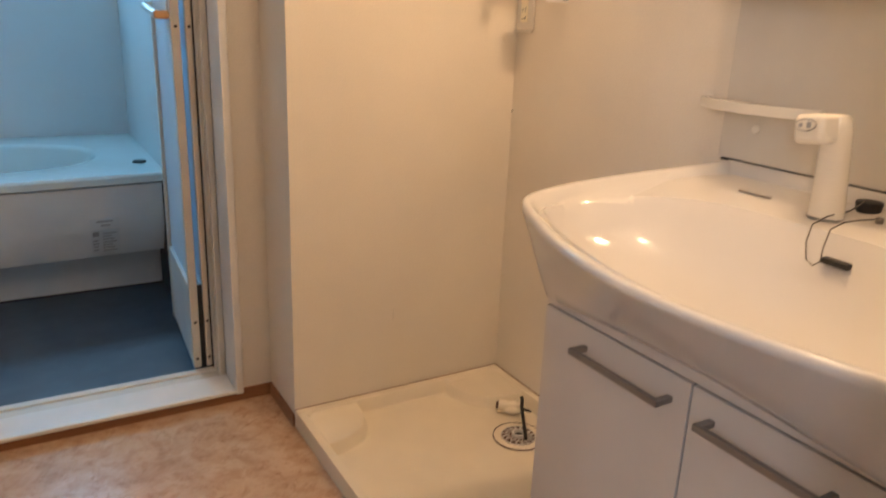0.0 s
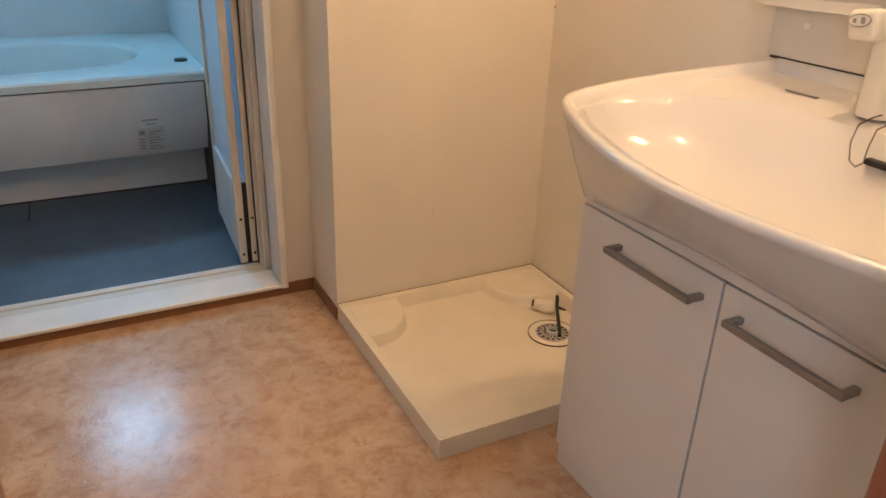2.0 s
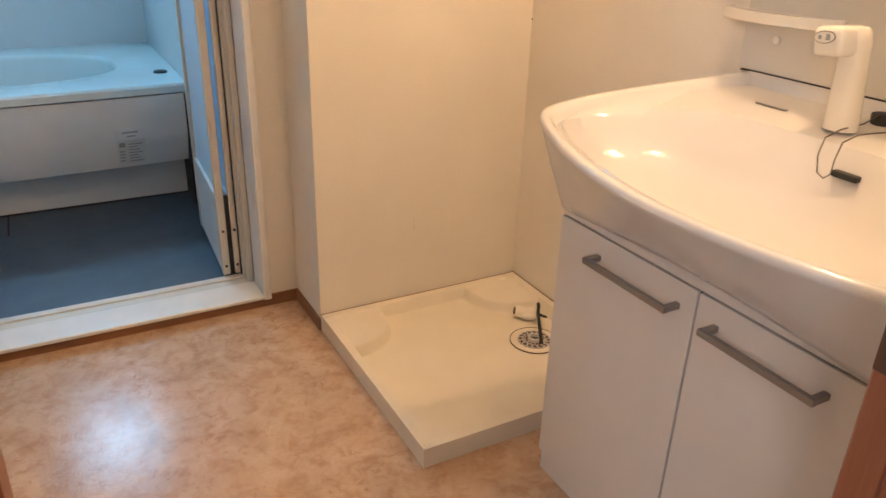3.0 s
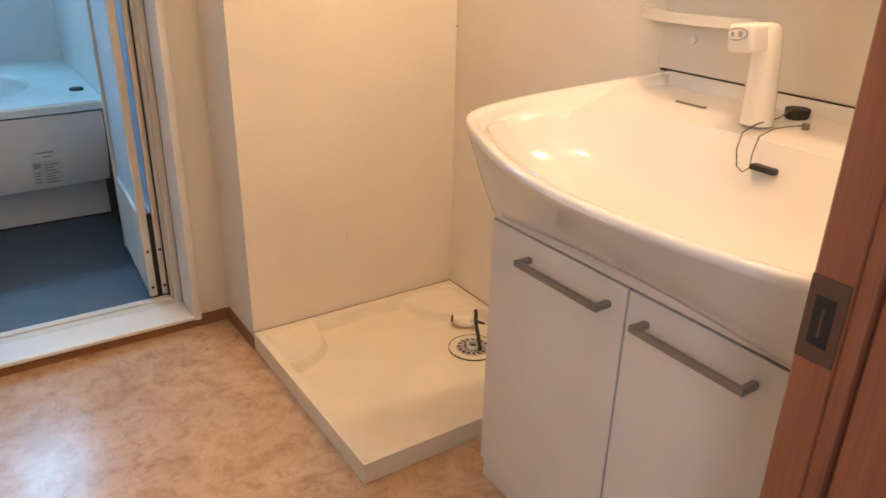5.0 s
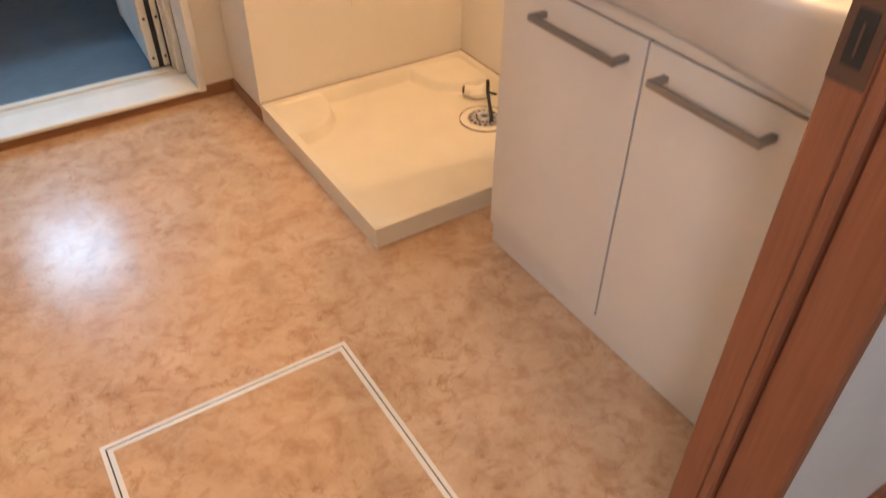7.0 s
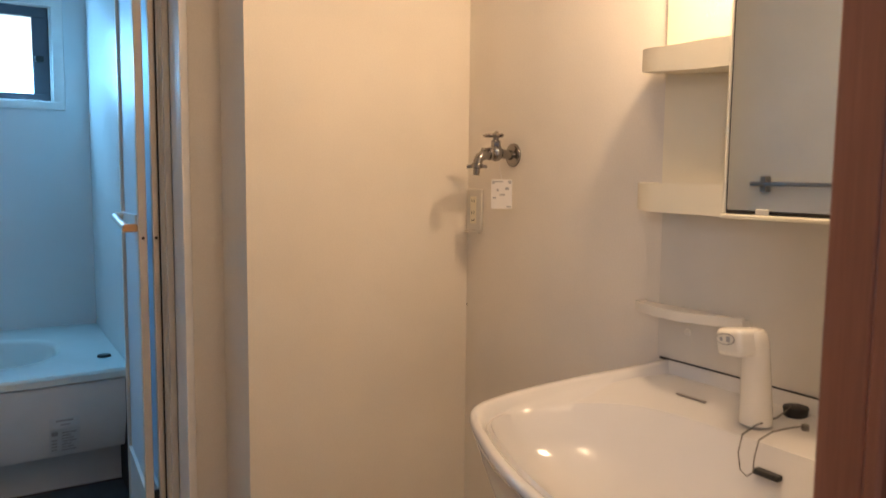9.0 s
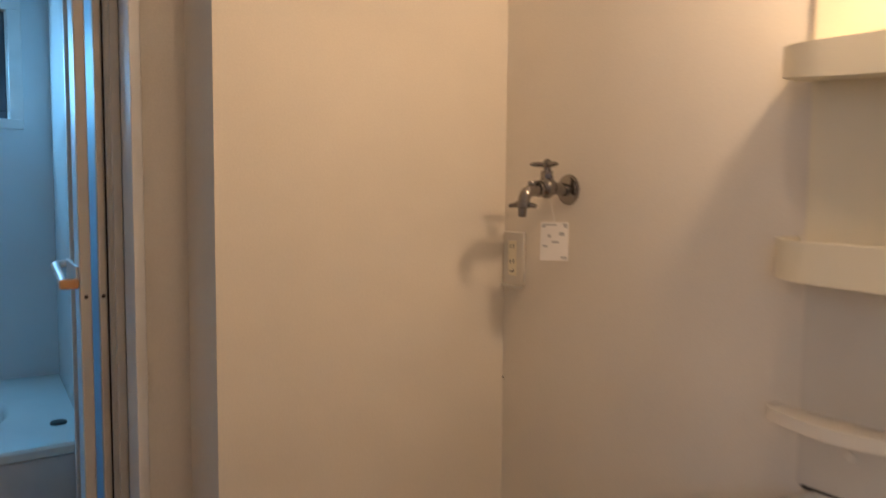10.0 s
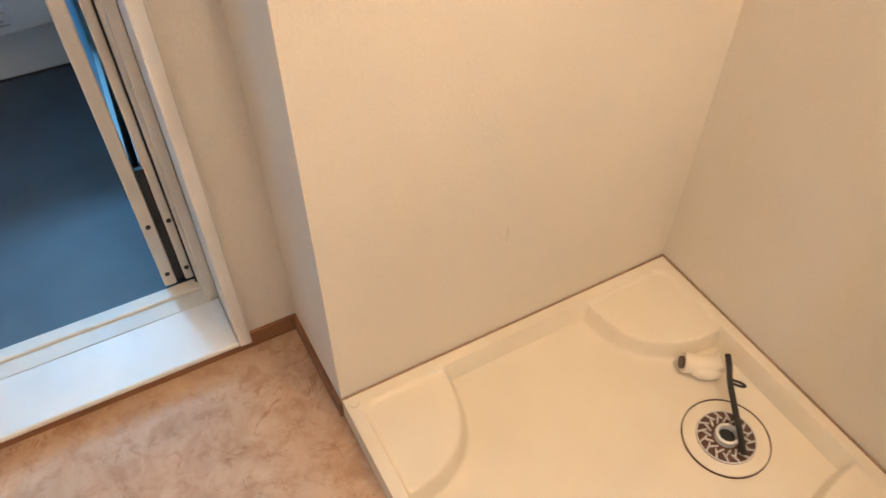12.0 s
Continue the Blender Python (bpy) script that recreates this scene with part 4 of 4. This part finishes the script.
add_box(b, (-0.0112, -0.049, 1.064), (-0.0105, -0.034, 1.066))
add_box(b, (-0.0112, -0.049, 1.066), (-0.0105, -0.047, 1.071))
part("slots", b, M["dark"], ol, "dark bars for the shaded outlet slots", kind="stuff")
part("earth_flap", box((-0.016, -0.079, 1.030), (-0.0086, -0.008, 1.0355), 0.001, 1), M["cream"], ol, "tan flap edge")

# small marks on the walls
structure("wall_mark", box((-0.3545, -0.0012, 0.258), (-0.3525, -0.0002, 0.290)), M["splash"], "short pale scratch in the wallpaper")
structure("wall_mark", box((-0.0015, -0.0035, 0.818), (-0.0003, -0.0008, 0.823)), M["shadowgap"], "tiny dark spot in the corner")

# ---- towel bar on the side wall ----
tbz = 1.172
tw = thing("towel_bar", (XL + 0.03, -0.25, tbz), "grey metal towel bar on the side wall", "towel bar")
part("bar", cyl((XL + 0.045, -0.62, tbz), (XL + 0.045, 0.045, tbz), 0.008, seg=16, bevel=0.001), M["handle"], tw, "grey bar", smooth=True)
for y in (-0.58, 0.0):
    part("bracket", box((XL + 0.0005, y - 0.012, tbz - 0.030), (XL + 0.036, y + 0.012, tbz + 0.030), 0.003), M["handle"], tw, "grey bracket")

# ---- bathtub ----
bt = thing("bathtub", (-1.55, 1.5, BZ), "white bathtub with an apron panel along the window wall", "bathtub")
TX0, TX1, TY1, TZ = BX0 + 0.002, BX1 - 0.002, BY1 - 0.002, 0.49


def tub_front(x):
    u = (x - (TX0 + TX1) / 2) / ((TX1 - TX0) / 2)
    return 1.035 + 0.030 * u * u


tt = bmesh.new()
n = 80
cx, cy = (TX0 + TX1) / 2 + 0.02, 1.53


def tub_ring(k, a, b, e, z):
    t = 2 * math.pi * k / n
    c, s = math.cos(t), math.sin(t)
    return (cx + a * math.copysign(abs(c) ** e, c), cy + b * math.copysign(abs(s) ** e, s), z)


outer = []
for k in range(n):
    t = 2 * math.pi * k / n
    c, s = math.cos(t), math.sin(t)
    m = 1 / max(abs(c) / ((TX1 - TX0) / 2), abs(s) / 0.5, 1e-6)
    x = min(max((TX0 + TX1) / 2 + c * m, TX0), TX1)
    y = cy + s * m
    y = min(max(y, tub_front(x)), TY1)
    outer.append((x, y))
tr = [[tt.verts.new((x, y + (0.02 if y < 1.2 else 0), TZ - 0.034)) for x, y in outer],
      [tt.verts.new((x, y, TZ - 0.031)) for x, y in outer],
      [tt.verts.new((x, y, TZ - 0.008)) for x, y in outer],
      [tt.verts.new((x, y + (0.008 if y < 1.2 else 0), TZ)) for x, y in outer]]
for a, b, e, z in ((0.605, 0.325, 0.75, TZ), (0.592, 0.312, 0.75, TZ - 0.004), (0.582, 0.302, 0.75, TZ - 0.018), (0.56, 0.28, 0.72, TZ - 0.15), (0.52, 0.255, 0.7, TZ - 0.32), (0.46, 0.21, 0.7, TZ - 0.39), (0.30, 0.12, 0.8, TZ - 0.40)):
    tr.append([tt.verts.new(tub_ring(k, a, b, e, z)) for k in range(n)])
for a, b in zip(tr, tr[1:]):
    for k in range(n):
        tt.faces.new((a[k], a[(k + 1) % n], b[(k + 1) % n], b[k]))
tt.faces.new(tr[-1])
part("shell", tt, M["tub"], bt, "white tub shell with a broad rim", smooth=True)
ap = bmesh.new()
xs = [TX0 + (TX1 - 0.016 - TX0) * i / 16 for i in range(17)]
front_top = [ap.verts.new((x, tub_front(x) + 0.012, TZ - 0.038)) for x in xs]
front_mid = [ap.verts.new((x, tub_front(x) + 0.020, 0.30)) for x in xs]
front_bot = [ap.verts.new((x, tub_front(x) + 0.070, 0.185)) for x in xs]
back_bot = [ap.verts.new((x, tub_front(x) + 0.120, 0.183)) for x in xs]
back_top = [ap.verts.new((x, tub_front(x) + 0.120, TZ - 0.038)) for x in xs]
rows5 = [front_top, front_mid, front_bot, back_bot, back_top]
for a, b in zip(rows5, rows5[1:] + rows5[:1]):
    for i in range(16):
        ap.faces.new((a[i], a[i + 1], b[i + 1], b[i]))
for i in (0, 16):
    ap.faces.new([r[i] for r in rows5])
part("apron_panel", ap, M["apron"], bt, "white curved apron panel", smooth=True)
part("kick_panel", box((TX0, 1.235, BZ), (TX1 - 0.016, 1.262, 0.184), 0.001, 1), M["apron"], bt, "white recessed kick panel")
part("side_gap", box((TX1 - 0.0155, 1.080, BZ), (TX1 - 0.010, 1.30, TZ - 0.046)), M["shadowgap"], bt, "dark joint at the apron end")
part("side_post", box((TX1 - 0.0095, 1.087, BZ), (TX1, 1.30, TZ - 0.046)), M["apron"], bt, "white apron end post")
part("drain_button", cyl((-0.803, 1.282, TZ - 0.001), (-0.803, 1.282, TZ + 0.008), 0.026, 0.023, 28, 0.002), M["dark"], bt, "dark pop-up drain button", smooth=True)
lb = bmesh.new()


def apron_y(x, z):
    f = tub_front(x)
    return f + (0.012 + 0.008 * (TZ - 0.05 - z) / (TZ - 0.35) if z > 0.30 else 0.020 + 0.05 * (0.30 - z) / 0.115)


def on_apron(bm, x0, x1, z0, z1, lift):
    d0, d1 = lift, lift - 0.0008
    vs = []
    for x, z in ((x0, z0), (x1, z0), (x1, z1), (x0, z1)):
        vs.append(bm.verts.new((x, apron_y(x, z) - d0, z)))
    ws = [bm.verts.new((v.co.x, v.co.y + 0.0010, v.co.z)) for v in vs]
    bm.faces.new(vs), bm.faces.new(ws)
    for i in range(4):
        bm.faces.new((vs[i], vs[(i + 1) % 4], ws[(i + 1) % 4], ws[i]))


on_apron(lb, -1.010, -0.915, 0.305, 0.338, 0.0016)
lab = part("label_film", lb, M["sticker"], bt, "clear film label on the apron")
lb = bmesh.new()
on_apron(lb, -1.010, -0.915, 0.200, 0.298, 0.0016)
part("label_film", lb, M["sticker"], bt, "clear film label on the apron")
lb = bmesh.new()
on_apron(lb, -1.004, -0.984, 0.272, 0.290, 0.0030)
for r in range(4):
    on_apron(lb, -1.004, -0.986, 0.212 + r * 0.013, 0.217 + r * 0.013, 0.0030)
for r in range(7):
    on_apron(lb, -0.972, -0.925 - 0.008 * (r % 3), 0.208 + r * 0.012, 0.212 + r * 0.012, 0.0030)
on_apron(lb, -0.990, -0.935, 0.325, 0.331, 0.0030)
on_apron(lb, -0.975, -0.945, 0.311, 0.316, 0.0030)
part("label_print", lb, M["ink"], bt, "grey unreadable label print", kind="stuff")

structure("floor_joint", box((-1.406, 1.03, BZ - 0.001), (-1.400, 1.222, BZ + 0.0012)), M["shadowgap"], "short dark joint in the bath floor")
structure("silicone_joint", box((BX0, 1.225, BZ - 0.001), (BX1, 1.2345, BZ + 0.003)), M["shadowgap"], "dark joint along the tub")

# hall window (unseen, added as a daylight source behind the camera)
hw = thing("window_2", (-2.54, -2.80, 1.20), "unseen hall window with a white frame, added for the daylight", "window", kind="structure")
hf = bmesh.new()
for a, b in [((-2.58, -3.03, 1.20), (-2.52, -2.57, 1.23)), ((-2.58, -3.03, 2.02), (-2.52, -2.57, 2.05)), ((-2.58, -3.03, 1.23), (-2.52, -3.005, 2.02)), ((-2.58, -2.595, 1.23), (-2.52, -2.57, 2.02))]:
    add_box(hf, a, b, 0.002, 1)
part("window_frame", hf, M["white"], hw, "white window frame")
structure("ground", box((-30, -34, -0.4), (30, 30, -0.35)), M["hallwall"], "pale ground outside")
